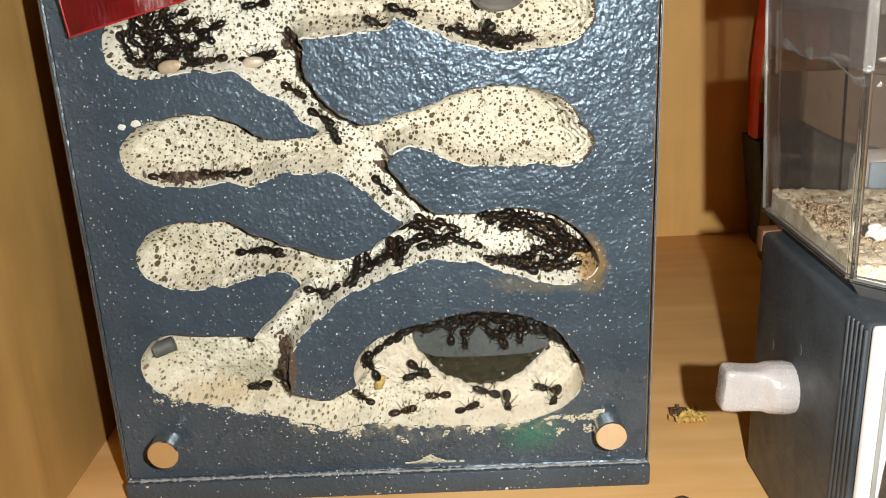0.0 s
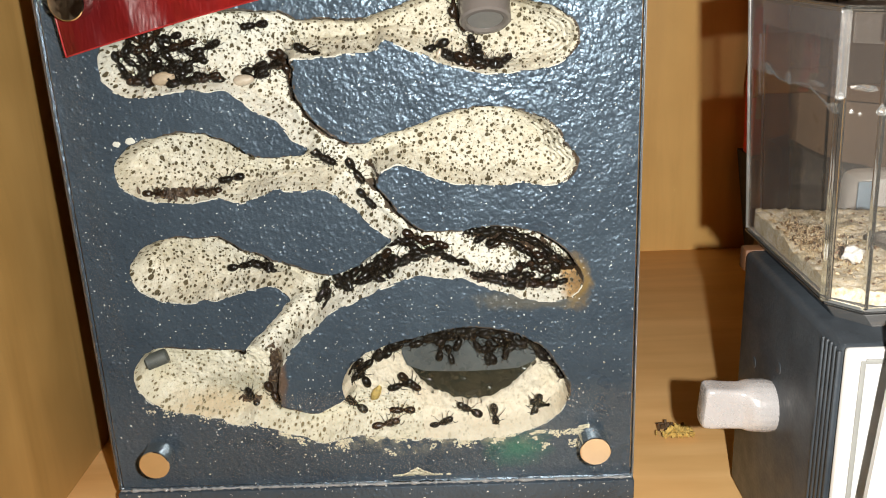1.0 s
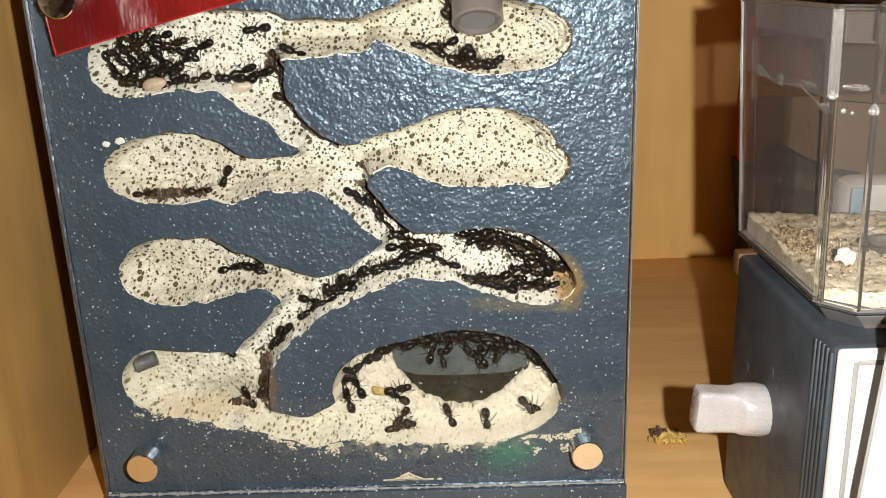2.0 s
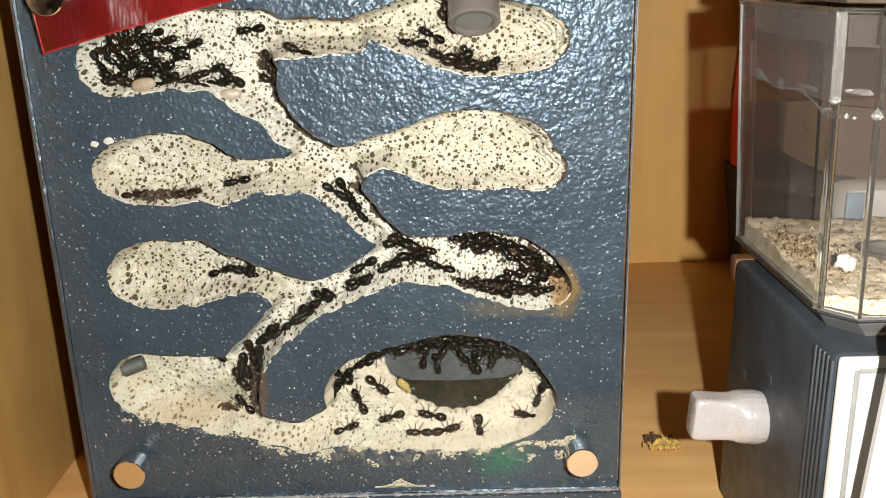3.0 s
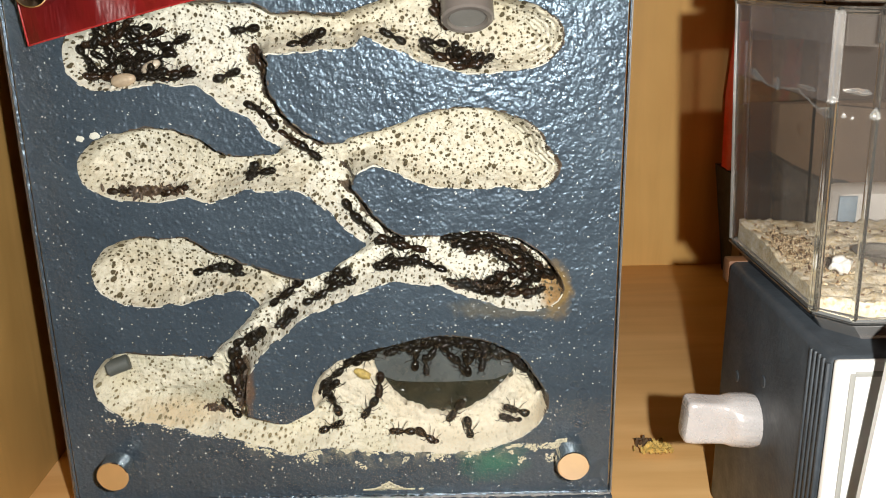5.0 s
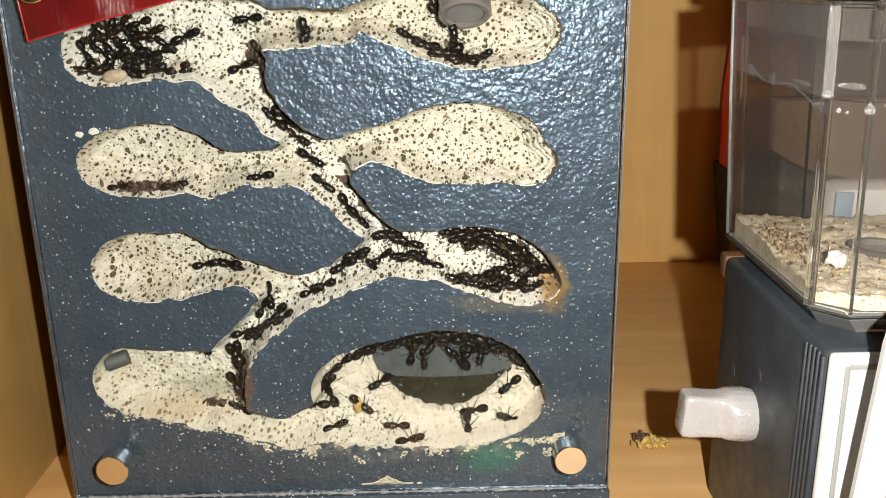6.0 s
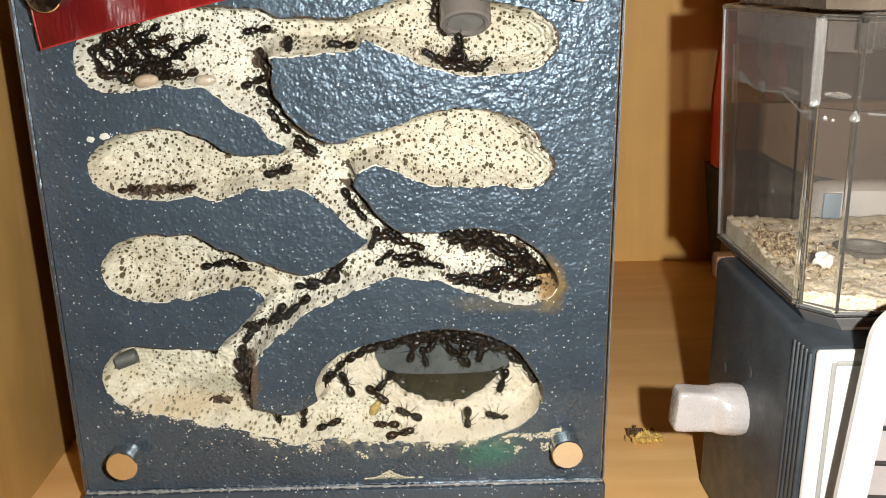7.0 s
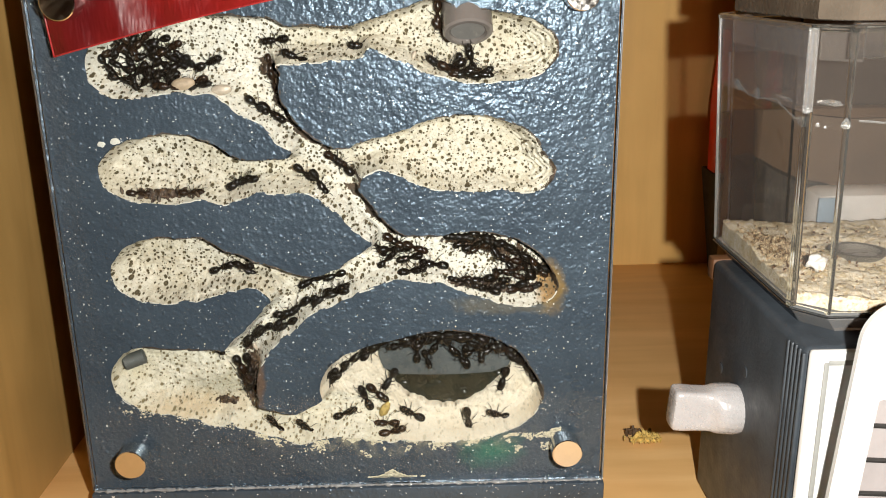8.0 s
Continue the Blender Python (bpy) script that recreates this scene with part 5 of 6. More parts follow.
# soil crumbs, added also to darken the rim where its shadow lies
refuse("rim_soil_shade", "dark brown soil and added rim shade on a tunnel rim", [(-22.5, 171.5, 2.0, 2.5, 50), (-18.5, 165, 1.4, 4.5, 60), (-13, 157, 1.3, 3.5, 30)], 63)
# the ants that walk, and what they carry
def colony():
    crawl('ant', [(0, 15.5, 105.6, -10), (0.5, 16.5, 108.8, -10), (1, 16.4, 105.7, -10), (1.5, 17.8, 104.2, -10), (3, 21.1, 106.9, -10), (3.5, 20.4, 108.7, -10), (4, 21.1, 108.4, -10), (4.5, 21.5, 107.8, -10), (6, 21.3, 107.8, -10), (6.5, 19.1, 107.8, -10), (7, 20.4, 107.9, -10), (7.5, 22.2, 108, -10), (8, 20.7, 104.2, -10)])
    crawl('ant', [(0, 5.8, 119.7, -52), (0.5, 4, 120.1, -52), (1, 4.5, 121.3, -52), (1.5, 15.9, 110.8, -52), (3, 6.8, 117.8, -52), (3.5, 8.1, 115.3, -52), (4, 10.6, 110.9, -52), (4.5, 12, 112.3, -52), (6, 11, 113.2, -52), (6.5, 10.9, 113.8, -52), (7, 9.4, 117, -52), (7.5, 13.6, 108.8, -52), (8, 14.7, 104.3, -52)])
    crawl('ant', [(0, -10.4, 139.6, -52), (0.5, -2.9, 128.2, -52), (1, 1, 131.5, -52), (1.5, 12.5, 116.3, -52), (3, 2.8, 125.6, -52), (3.5, 5.6, 119.1, -52), (4, 6.7, 115.9, -52), (4.5, 8.1, 116.7, -52), (6, 7.1, 117.3, -52), (6.5, 6.9, 118.3, -52), (7, 7, 120.5, -52), (7.5, 5.4, 118.8, -52), (8, -6, 129.1, -52)])
    crawl('ant', [(0, -13.4, 145.2, -52), (0.5, -1.2, 136, -52), (1, -9.7, 137.6, -52), (1.5, 7.1, 121.7, -52), (3, -0.5, 125.7, -52), (3.5, -9, 129.4, -52), (4, -23.9, 132.1, 5), (4.5, -28.5, 132.2, 5), (6, -4.5, 135.4, -52), (6.5, -4.8, 132.5, -52), (7, -17.7, 133.4, 5), (7.5, -34.5, 131.3, 5), (8, -34.4, 131.3, 5)])
    crawl('ant', [(0, -12, 142.4, -52), (0.5, -4.1, 141.2, -52), (1, -11.1, 138.3, -52), (1.5, 2, 125.1, -52), (3, 4.3, 121.9, -52), (3.5, -13.6, 130.9, -52), (4, -29.4, 131.6, 5), (4.5, -13, 142.1, -52), (6, -0.7, 126.2, -52), (6.5, 3, 122.7, -52), (7, -7.5, 141.7, -52), (7.5, 1.5, 124.8, -52), (8, -10.6, 133, -52)])
    crawl('brown', [(0, -21.9, 155, -52), (0.5, -21.3, 161.5, -52), (1, -21.7, 172.4, -52), (1.5, -16.5, 158.9, -52), (3, -15.6, 165.1, -52), (3.5, -16.2, 168.7, -52), (4, -16.4, 166.9, -52), (4.5, -16.1, 147.5, -52), (6, -8.6, 142.8, -52), (6.5, -8.2, 143.9, -52), (7, -8.4, 140.3, -52), (7.5, -8.8, 141.3, -52), (8, 1, 138, -52)])
    crawl('ant', [(0, -31.4, 167.3, 10), (0.5, -34.2, 167.4, 10), (1, -25.4, 171.2, 10), (1.5, -22.3, 169.9, 10), (3, -37.4, 165.7, 10), (3.5, -34.8, 164.4, 10), (4, -39.5, 168.7, 10), (4.5, -32.1, 159.7, -52), (6, -12.2, 149.6, -52), (6.5, -14.8, 146.8, -52), (7, -18.7, 158.4, -52), (7.5, -14.1, 146.5, -52), (8, -20.4, 155.5, -52)])
    crawl('ant', [(0, -34, 167.5, 10), (0.5, -37.4, 167.5, 10), (1, -30.8, 170.9, 10), (1.5, -29.1, 169.9, 10), (3, -39.8, 170.2, 10), (3.5, -38.3, 169.2, 10), (4, -44.5, 170.6, 10), (4.5, -37.6, 166.3, 10), (6, -25.8, 168.2, 10), (6.5, -22.7, 167, 10), (7, -23.9, 165.2, 10), (7.5, -26.6, 166, 10), (8, -26.3, 158, -52)])
    crawl('ant', [(0, 11.6, 45.1, 20), (0.5, 10.4, 47.3, 20), (1, 10.4, 46.6, 20), (1.5, 12.5, 47.3, -50), (3, 12.9, 37.1, 20), (3.5, 12.4, 37.3, 20), (4, 12.3, 38.4, 20), (4.5, 8.6, 37.7, 65), (6, 14.1, 49.8, 35), (6.5, 15.3, 48.0, 40), (7, 15.4, 48.6, 50), (7.5, 14.8, 47.0, 60), (8, 16.2, 49.5, 60)])
    crawl('brown', [(0, 19.8, 36.4, 178), (0.5, 12.2, 36.7, 175), (1, 10.6, 36.3, 175), (1.5, 10.7, 35.7, 245), (3, 23.2, 29.1, 175), (3.5, 23.2, 29.3, 175), (4, 23.1, 29.4, 175), (4.5, 21.8, 31.2, 175), (6, 19.6, 32.2, 175), (6.5, 15.2, 31.6, 175), (7, 14.8, 30.6, 175), (7.5, 14.2, 30.8, 175), (8, 13.8, 31.3, 175)])
    crawl('brown', [(0, 8.3, 29.7, -8), (0.5, 7.3, 29.9, -8), (1, 6.4, 29.9, -8), (1.5, 6.5, 29.6, 4), (3, 36.4, 31.8, -8), (3.5, 36.1, 30.7, -8), (4, 37.9, 30.8, -8), (4.5, 35.2, 29.6, -78), (6, 27.3, 27.0, -8), (6.5, 22.5, 26.7, -8), (7, 22.8, 26.7, -8), (7.5, 20.5, 26.7, -8), (8, 18.8, 26.8, -8)])
    crawl('ant', [(0, 33.3, 30.8, 185), (0.5, 30.7, 30.9, 185), (1, 28.0, 30.0, 185), (1.5, 25.5, 30.2, 173), (3, -2.1, 33.4, 185), (3.5, -3.1, 37.6, 185), (4, -2.4, 37.3, 185), (4.5, -3.6, 36.4, 185), (6, -1.2, 32.6, 185), (6.5, -5.9, 32.7, 185), (7, -5.3, 31.1, 185), (7.5, -8.6, 30.9, 115), (8, -0.0, 36.8, 185)])
    crawl('ant', [(0, 38.5, 37.5, -20), (0.5, 39.7, 37.5, -15), (1, 37.0, 36.2, -30), (1.5, 35.8, 35.5, -85), (3, 28.5, 38.1, -15), (3.5, 35.7, 36.7, 5), (4, 36.7, 37.4, 10), (4.5, 37.8, 39.0, 60), (6, 49.0, 37.8, 10), (6.5, 36.4, 35.8, -15), (7, 23.8, 35.9, -25), (7.5, 23.3, 36.5, -40), (8, 24.2, 36.1, -30)])
    crawl('ant', [(0, 62.0, 37.8, 170), (0.5, 64.5, 36.0, 170), (1, 65.9, 37.2, 170), (1.5, 67.1, 37.3, 170), (3, 65.3, 37.1, 170), (3.5, 63.9, 37.7, 170), (4, 66.1, 38.7, 170), (4.5, 63.3, 37.7, 170), (6, 62.9, 34.5, 170), (6.5, 60.5, 33.3, 170), (7, 59.0, 33.6, 170), (7.5, 58.8, 33.9, 170), (8, 58.8, 34.4, 170)])
    crawl('ant', [(0, 65.6, 32.7, -85), (0.5, 67.0, 31.7, -85), (1, 64.1, 33.9, -85), (1.5, 64.1, 34.0, -15), (3, 70.2, 43.7, -85), (3.5, 71.2, 44.9, -85), (4, 69.7, 44.0, -116), (4.5, 66.9, 38.4, -186), (6, 62.9, 47.4, -116), (6.5, 62.9, 48.3, -85), (7, 61.4, 47.4, -85), (7.5, 61.8, 47.2, -85), (8, 61.3, 48.4, -85)])
    crawl('ant', [(0, -4.0, 50.4, -55), (0.5, -3.5, 51.1, -55), (1, -3.2, 53.4, -55), (1.5, -3.1, 52.7, -56), (3, 1.8, 45.6, -55), (3.5, -0.6, 46.5, -55), (4, -0.2, 46.8, -55), (4.5, -2.0, 45.2, -55), (6, -4.1, 47.3, -55), (6.5, -4.3, 47.7, 15), (7, 0.9, 50.0, -55), (7.5, 2.3, 47.3, -36), (8, 6.6, 44.2, -55)])
    crawl('brown', [(0, 15.4, 46.8, -30), (0.5, 18.6, 48.9, -30), (1, 16.4, 47.3, -30), (1.5, 17.2, 46.1, 40), (3, 10.6, 49.9, -30), (3.5, 13.9, 45.4, -30), (4, 14.2, 49.1, -30), (4.5, 16.2, 53.3, -100), (6, 8.9, 40.3, -30), (6.5, 12.1, 42.4, -30), (7, 14.2, 42.9, -30), (7.5, 13.2, 43.5, -30), (8, 13.0, 43.8, -30)])
    crawl('ant', [(0, -9.8, 54.7, 50), (0.5, -6.8, 56.1, 50), (1, -6.6, 57.7, 50), (1.5, -5.7, 56.9, -20), (3, -2.7, 53.0, 50), (3.5, -3.2, 52.5, 50), (4, -2.6, 52.7, 50), (4.5, -3.1, 51.1, 50), (6, -4.3, 51.2, 50), (6.5, -5.4, 50.9, 50), (7, -6.5, 51.6, 50), (7.5, -5.6, 52.2, 50), (8, -6.3, 53.1, 50)])
    crawl('seed', [(0, -0.8, 42.9, 60), (0.5, 1.5, 44.1, 60), (1, 2.2, 44.1, 60), (1.5, 2.9, 44.3, 20), (3, 19.6, 50.5, -50), (3.5, 21.2, 43.3, 20), (4, 20.0, 49.0, 90), (4.5, 12.6, 60.2, 160), (6, 6.5, 41.1, 90), (6.5, 10.0, 39.2, 60), (7, 12.1, 38.2, 60), (7.5, 11.5, 37.9, 60), (8, 14.6, 37.8, 60)])
    crawl('ant', [(0, -55.5, 166.1, -40), (0.5, -51.9, 167.3, -40), (1, -49.5, 168.1, -11), (1.5, -43.4, 166.9, 12), (3, -35.7, 168.6, -36), (3.5, -31.4, 165.5, -10), (4, -23.4, 164.0, -80), (4.5, -22.5, 156.1, -51), (6, -18.3, 150.9, -40), (6.5, -17.7, 148.4, -40), (7, -18.5, 152.0, -48), (7.5, -13.5, 146.4, -31), (8, 1.2, 137.6, -40)])
    crawl('ant', [(0, -47.4, 125.5, 190), (0.5, -45.7, 127.6, 190), (1, -45.8, 131.5, 190), (1.5, -45.0, 131.2, 260), (3, -37.3, 131.0, 190), (3.5, -32.9, 130.3, 190), (4, -33.1, 130.9, 190), (4.5, -30.3, 132.0, 260), (6, -24.9, 129.1, 190), (6.5, -23.4, 131.0, 190), (7, -20.9, 132.5, 188), (7.5, -35.2, 130.5, 190), (8, -34.6, 131.2, 190)])
    crawl('ant', [(0, -17.7, 80.3, 215), (0.5, -17.6, 81.3, 145), (1, -13.6, 84.9, 75), (1.5, -7.7, 86.3, 145), (3, -26.2, 73.4, 215), (3.5, -27.3, 73.6, 215), (4, -31.5, 72.0, 215), (4.5, -30.3, 70.4, 215), (6, -31.1, 70.9, 215), (6.5, -31.2, 72.1, 215), (7, -32.2, 72.9, 215), (7.5, -36.4, 71.8, 215), (8, -32.1, 71.7, 215)])
    crawl('ant', [(0, -9.3, 85.3, 218), (0.5, -9.6, 85.6, 218), (1, -6.7, 88.9, 288), (1.5, -1.9, 90.8, 218), (3, -19.3, 79.0, 218), (3.5, -18.2, 79.6, 215), (4, -23.7, 75.8, 218), (4.5, -20.2, 77.5, 218), (6, -22.0, 77.6, 218), (6.5, -25.4, 77.8, 218), (7, -24.2, 77.4, 218), (7.5, -25.0, 76.3, 218), (8, -25.1, 75.2, 218)])
    crawl('ant', [(0, -1.8, 89.5, 214), (0.5, -1.7, 89.9, 214), (1, 1.3, 93.2, 214), (1.5, 3.8, 95.2, 215), (3, -11.3, 84.5, 214), (3.5, -9.1, 87.4, 214), (4, -8.0, 87.6, 214), (4.5, -11.0, 89.4, 201), (6, -23.6, 84.5, 271), (6.5, -17.6, 80.0, 214), (7, -16.3, 80.8, 214), (7.5, -16.8, 83.2, 214), (8, -18.1, 81.0, 214)])
    crawl('ant', [(0, 6.1, 95.3, 210), (0.5, 3.0, 94.7, 280), (1, 8.0, 96.9, 210), (1.5, 9.4, 97.3, 212), (3, -5.7, 87.8, 142), (3.5, -2.3, 94.1, 210), (4, -1.4, 90.9, 210), (4.5, -3.6, 88.1, 210), (6, -5.3, 89.1, 193), (6.5, -10.7, 87.9, 210), (7, -8.1, 91.0, 178), (7.5, -14.1, 91.3, 248), (8, -9.0, 84.4, 210)])
    crawl('ant', [(0, 10.4, 96.9, 205), (0.5, 9.6, 97.4, 205), (1, 10.2, 92.9, 135), (1.5, 14.6, 98.2, 205), (3, 6.4, 93.6, 205), (3.5, 5.0, 92.1, 205), (4, 5.2, 95.2, 205), (4.5, 2.8, 91.3, 135), (6, 10.0, 101.6, 205), (6.5, -0.7, 94.5, 205), (7, 0.9, 96.6, 262), (7.5, 0.1, 91.0, 205), (8, -1.0, 88.9, 205)])
    crawl('ant', [(0, 20.0, 96.9, 195), (0.5, 19.3, 98.1, 195), (1, 16.8, 97.7, 195), (1.5, 18.0, 97.0, 195), (3, 15.0, 97.4, 195), (3.5, 19.0, 98.1, 195), (4, 20.0, 96.0, 195), (4.5, 18.9, 98.1, 195), (6, 14.6, 96.0, 125), (6.5, 12.5, 102.0, 195), (7, 13.1, 106.5, 245), (7.5, 7.9, 95.4, 188), (8, -4.0, 93.7, 195)])
    crawl('ant', [(0, 17.3, 104.8, 170), (0.5, 18.2, 106.0, 170), (1, 16.3, 105.0, 170), (1.5, 15.3, 109.5, 240), (3, 20.8, 108.3, 170), (3.5, 20.5, 108.6, 170), (4, 21.4, 108.6, 170), (4.5, 19.0, 108.0, 170), (6, 21.7, 107.5, 170), (6.5, 19.0, 107.5, 170), (7, 20.7, 108.5, 170), (7.5, 21.4, 107.0, 170), (8, 20.7, 107.1, 170)])
    crawl('ant', [(0, 23.3, 97.9, -10), (0.5, 25.4, 100.1, -10), (1, 25.8, 102.0, -10), (1.5, 26.7, 101.2, -10), (3, 25.8, 102.7, -10), (3.5, 24.3, 99.1, -10), (4, 25.4, 100.4, -10), (4.5, 24.9, 99.1, -10), (6, 29.8, 99.9, -10), (6.5, 28.3, 98.4, -10), (7, 30.1, 97.5, -10), (7.5, 30.7, 97.0, -10), (8, 28.1, 95.4, -10)])
    crawl('ant', [(0, 12.7, 98.4, 190), (0.5, 13.4, 96.1, 190), (1, 12.6, 96.7, 190), (1.5, 12.3, 96.0, 163), (3, 5.5, 98.1, 190), (3.5, 2.1, 97.3, 190), (4, 2.3, 96.8, 190), (4.5, -0.4, 94.1, 190), (6, 2.4, 96.0, 190), (6.5, 5.5, 97.5, 199), (7, -1.1, 95.2, 210), (7.5, -6.6, 92.0, 184), (8, -13.0, 91.6, 190)])
    crawl('ant', [(0, -48.5, 43.7, 0), (0.5, -47.6, 45.5, -50), (1, -46.8, 44.7, -70), (1.5, -45.3, 46.4, -80), (3, -42.2, 45.5, -60), (3.5, -40.9, 44.8, -60), (4, -42.7, 45.5, -60), (4.5, -42.5, 44.7, -60), (6, -39.0, 41.6, -35), (6.5, -32.3, 36.9, -25), (7, -25.9, 33.9, -95), (7.5, -34.1, 37.2, -25), (8, -28.9, 35.2, -60)])
    crawl('brown', [(0, -37.3, 44.2, -80), (0.5, -35.4, 43.3, -80), (1, -37.5, 44.1, -80), (1.5, -37.1, 45.6, -150), (3, -41.0, 53.5, -80), (3.5, -39.6, 54.1, -80), (4, -38.3, 54.2, -80), (4.5, -39.4, 52.6, -80), (6, -38.3, 49.6, -80), (6.5, -37.4, 49.2, -80), (7, -37.2, 48.5, -80), (7.5, -35.7, 48.3, -80), (8, -36.0, 48.0, -80)])
    crawl('ant', [(0, -2.2, 93.8, -85), (0.5, -1.4, 93.8, -85), (1, -4.5, 92.3, -135), (1.5, -16.2, 80.7, -136), (3, -39.3, 58.8, -85), (3.5, -39.2, 59.4, -85), (4, -39.0, 60.8, -85), (4.5, -37.4, 61.7, -85), (6, -36.1, 61.4, -85), (6.5, -36.7, 58.6, -85), (7, -36.4, 59.3, -85), (7.5, -36.1, 59.2, -85), (8, -37.4, 56.3, -85)])
    crawl('ant', [(0, 6.3, 96.7, 230), (0.5, 7.2, 96.8, 230), (1, 3.2, 96.5, 222), (1.5, -7.1, 87.2, 212), (3, -32.1, 71.6, 230), (3.5, -32.4, 68.4, 230), (4, -31.3, 67.1, 230), (4.5, -32.1, 69.3, 230), (6, -28.2, 71.5, 230), (6.5, -29.7, 70.2, 230), (7, -34.3, 69.9, 230), (7.5, -36.4, 69.9, 230), (8, -36.5, 68.5, 230)])
    crawl('brown', [(0, 8.2, 94.5, -95), (0.5, 9.2, 95.6, -95), (1, 6.4, 97.5, -149), (1.5, 1.9, 94.7, -141), (3, -36.4, 63.9, -95), (3.5, -36.9, 63.5, -95), (4, -35.4, 63.8, -95), (4.5, -35.9, 57.0, -95), (6, -35.4, 55.6, -95), (6.5, -36.3, 53.8, -95), (7, -38.3, 53.7, -95), (7.5, -38.0, 53.6, -95), (8, -39.3, 51.7, -95)])
    crawl('ant', [(0, -8.5, 37.3, 160), (0.5, -7.6, 39.3, 160), (1, -7.3, 40.5, 160), (1.5, -6.2, 40.0, 110), (3, -14.7, 63.9, 160), (3.5, -13.1, 60.6, 160), (4, -12.5, 58.2, 230), (4.5, -10.9, 52.5, 269), (6, -11.1, 42.3, 199), (6.5, -10.0, 37.7, 215), (7, -15.9, 33.6, 285), (7.5, -10.4, 33.7, 215), (8, -17.7, 30.7, 160)])
    crawl('ant', [(0, 17.2, 180.1, 335), (0.5, 32.2, 173.3, 265), (1, 29.5, 174.8, 195), (1.5, 29.5, 175.7, 170), (3, 26.4, 177.1, 170), (3.5, 24.6, 179.8, 182), (4, 10.4, 179.3, 191), (4.5, 0.4, 177.4, 192), (6, -5.7, 176.1, 262), (6.5, 18.4, 179.7, 192), (7, 4.5, 177.0, 170), (7.5, 2.9, 176.8, 100), (8, 9.7, 179.1, 170)])
    crawl('ant', [(0, 30.9, 173.8, -20), (0.5, 39.3, 170.8, -40), (1, 35.9, 171.3, -40), (1.5, 36.0, 172.6, 30), (3, 32.9, 180.1, -40), (3.5, 29.9, 174.8, -40), (4, 29.5, 175.4, -110), (4.5, 21.8, 178.7, -40), (6, 28.6, 177.2, -39), (6.5, 34.5, 172.4, -40), (7, 37.4, 172.2, -40), (7.5, 37.3, 171.8, -40), (8, 36.6, 173.2, -40)])
    crawl('ant', [(0, 38.4, 171.4, -18), (0.5, 44.0, 169.5, -20), (1, 42.5, 169.3, -20), (1.5, 42.5, 169.6, 50), (3, 36.0, 172.6, -20), (3.5, 36.3, 171.1, -20), (4, 37.0, 171.5, -20), (4.5, 36.7, 176.3, -20), (6, 33.8, 174.0, -22), (6.5, 42.1, 170.6, -20), (7, 43.0, 168.8, -20), (7.5, 42.9, 168.4, -20), (8, 43.4, 169.7, -20)])
    crawl('ant', [(0, 44.8, 170.0, -60), (0.5, 49.0, 169.3, -130), (1, 43.8, 174.8, -60), (1.5, 47.0, 171.6, -60), (3, 44.6, 169.6, -60), (3.5, 44.9, 170.3, -60), (4, 45.6, 170.4, -60), (4.5, 45.1, 170.3, 10), (6, 44.6, 176.9, -60), (6.5, 47.7, 177.5, -60), (7, 46.4, 176.4, -60), (7.5, 47.4, 176.0, -60), (8, 49.1, 175.2, -60)])
    crawl('ant', [(0, 51.3, 169.3, 5), (0.5, 52.8, 170.2, 5), (1, 50.2, 168.5, 5), (1.5, 50.3, 168.8, 5), (3, 52.2, 168.6, 5), (3.5, 52.5, 169.2, 5), (4, 53.2, 169.7, 5), (4.5, 52.7, 169.8, 75), (6, 46.7, 169.6, 5), (6.5, 49.8, 166.8, 5), (7, 50.7, 167.1, 5), (7.5, 51.9, 167.6, 5), (8, 53.7, 167.3, 5)])
    crawl('brown', [(0, 55.6, 169.5, 0), (0.5, 54.5, 169.7, -70), (1, 46.0, 169.1, 0), (1.5, 45.8, 169.0, 0), (3, 48.3, 168.9, 0), (3.5, 48.8, 169.5, 0), (4, 49.5, 169.9, 0), (4.5, 49.0, 169.4, 70), (6, 42.4, 170.5, 0), (6.5, 45.0, 169.2, 0), (7, 46.5, 168.3, 0), (7.5, 47.4, 168.1, 0), (8, 48.6, 168.8, 0)])
    crawl('ant', [(0, 6.3, 177.1, 175), (0.5, 2.4, 175.6, 181), (1, -14.1, 175.4, 175), (1.5, -17.0, 173.5, 175), (3, -12.3, 174.3, 175), (3.5, -14.4, 174.7, 175), (4, -13.8, 176.6, 105), (4.5, -7.2, 177.5, 35), (6, -4.5, 171.3, 105), (6.5, -7.9, 175.1, 175), (7, -12.6, 174.9, 105), (7.5, -6.9, 176.8, 175), (8, -13.7, 174.8, 175)])
    crawl('ant', [(0, -47.3, 178.1, 20), (0.5, -46.6, 178.9, 20), (1, -46.6, 178.5, 20), (1.5, -45.8, 178.5, 20), (3, -46.6, 178.4, 20), (3.5, -47.5, 178.6, 20), (4, -47.9, 178.9, 20), (4.5, -48.3, 177.8, 20), (6, -43.4, 178.4, 20), (6.5, -43.0, 178.0, 20), (7, -43.6, 178.9, 20), (7.5, -44.2, 178.1, 20), (8, -41.9, 174.4, 20)])
    crawl('ant', [(0, -34.0, 184.5, -15), (0.5, -32.1, 185.0, -15), (1, -31.9, 184.7, -15), (1.5, -29.3, 183.7, -15), (3, -27.8, 182.8, -15), (3.5, -28.9, 182.0, -15), (4, -28.3, 182.7, -15), (4.5, -27.4, 180.3, -15), (6, -25.0, 183.1, -15), (6.5, -24.7, 182.3, -15), (7, -24.1, 182.0, -15), (7.5, -22.0, 182.0, -15), (8, -20.5, 181.3, -15)])
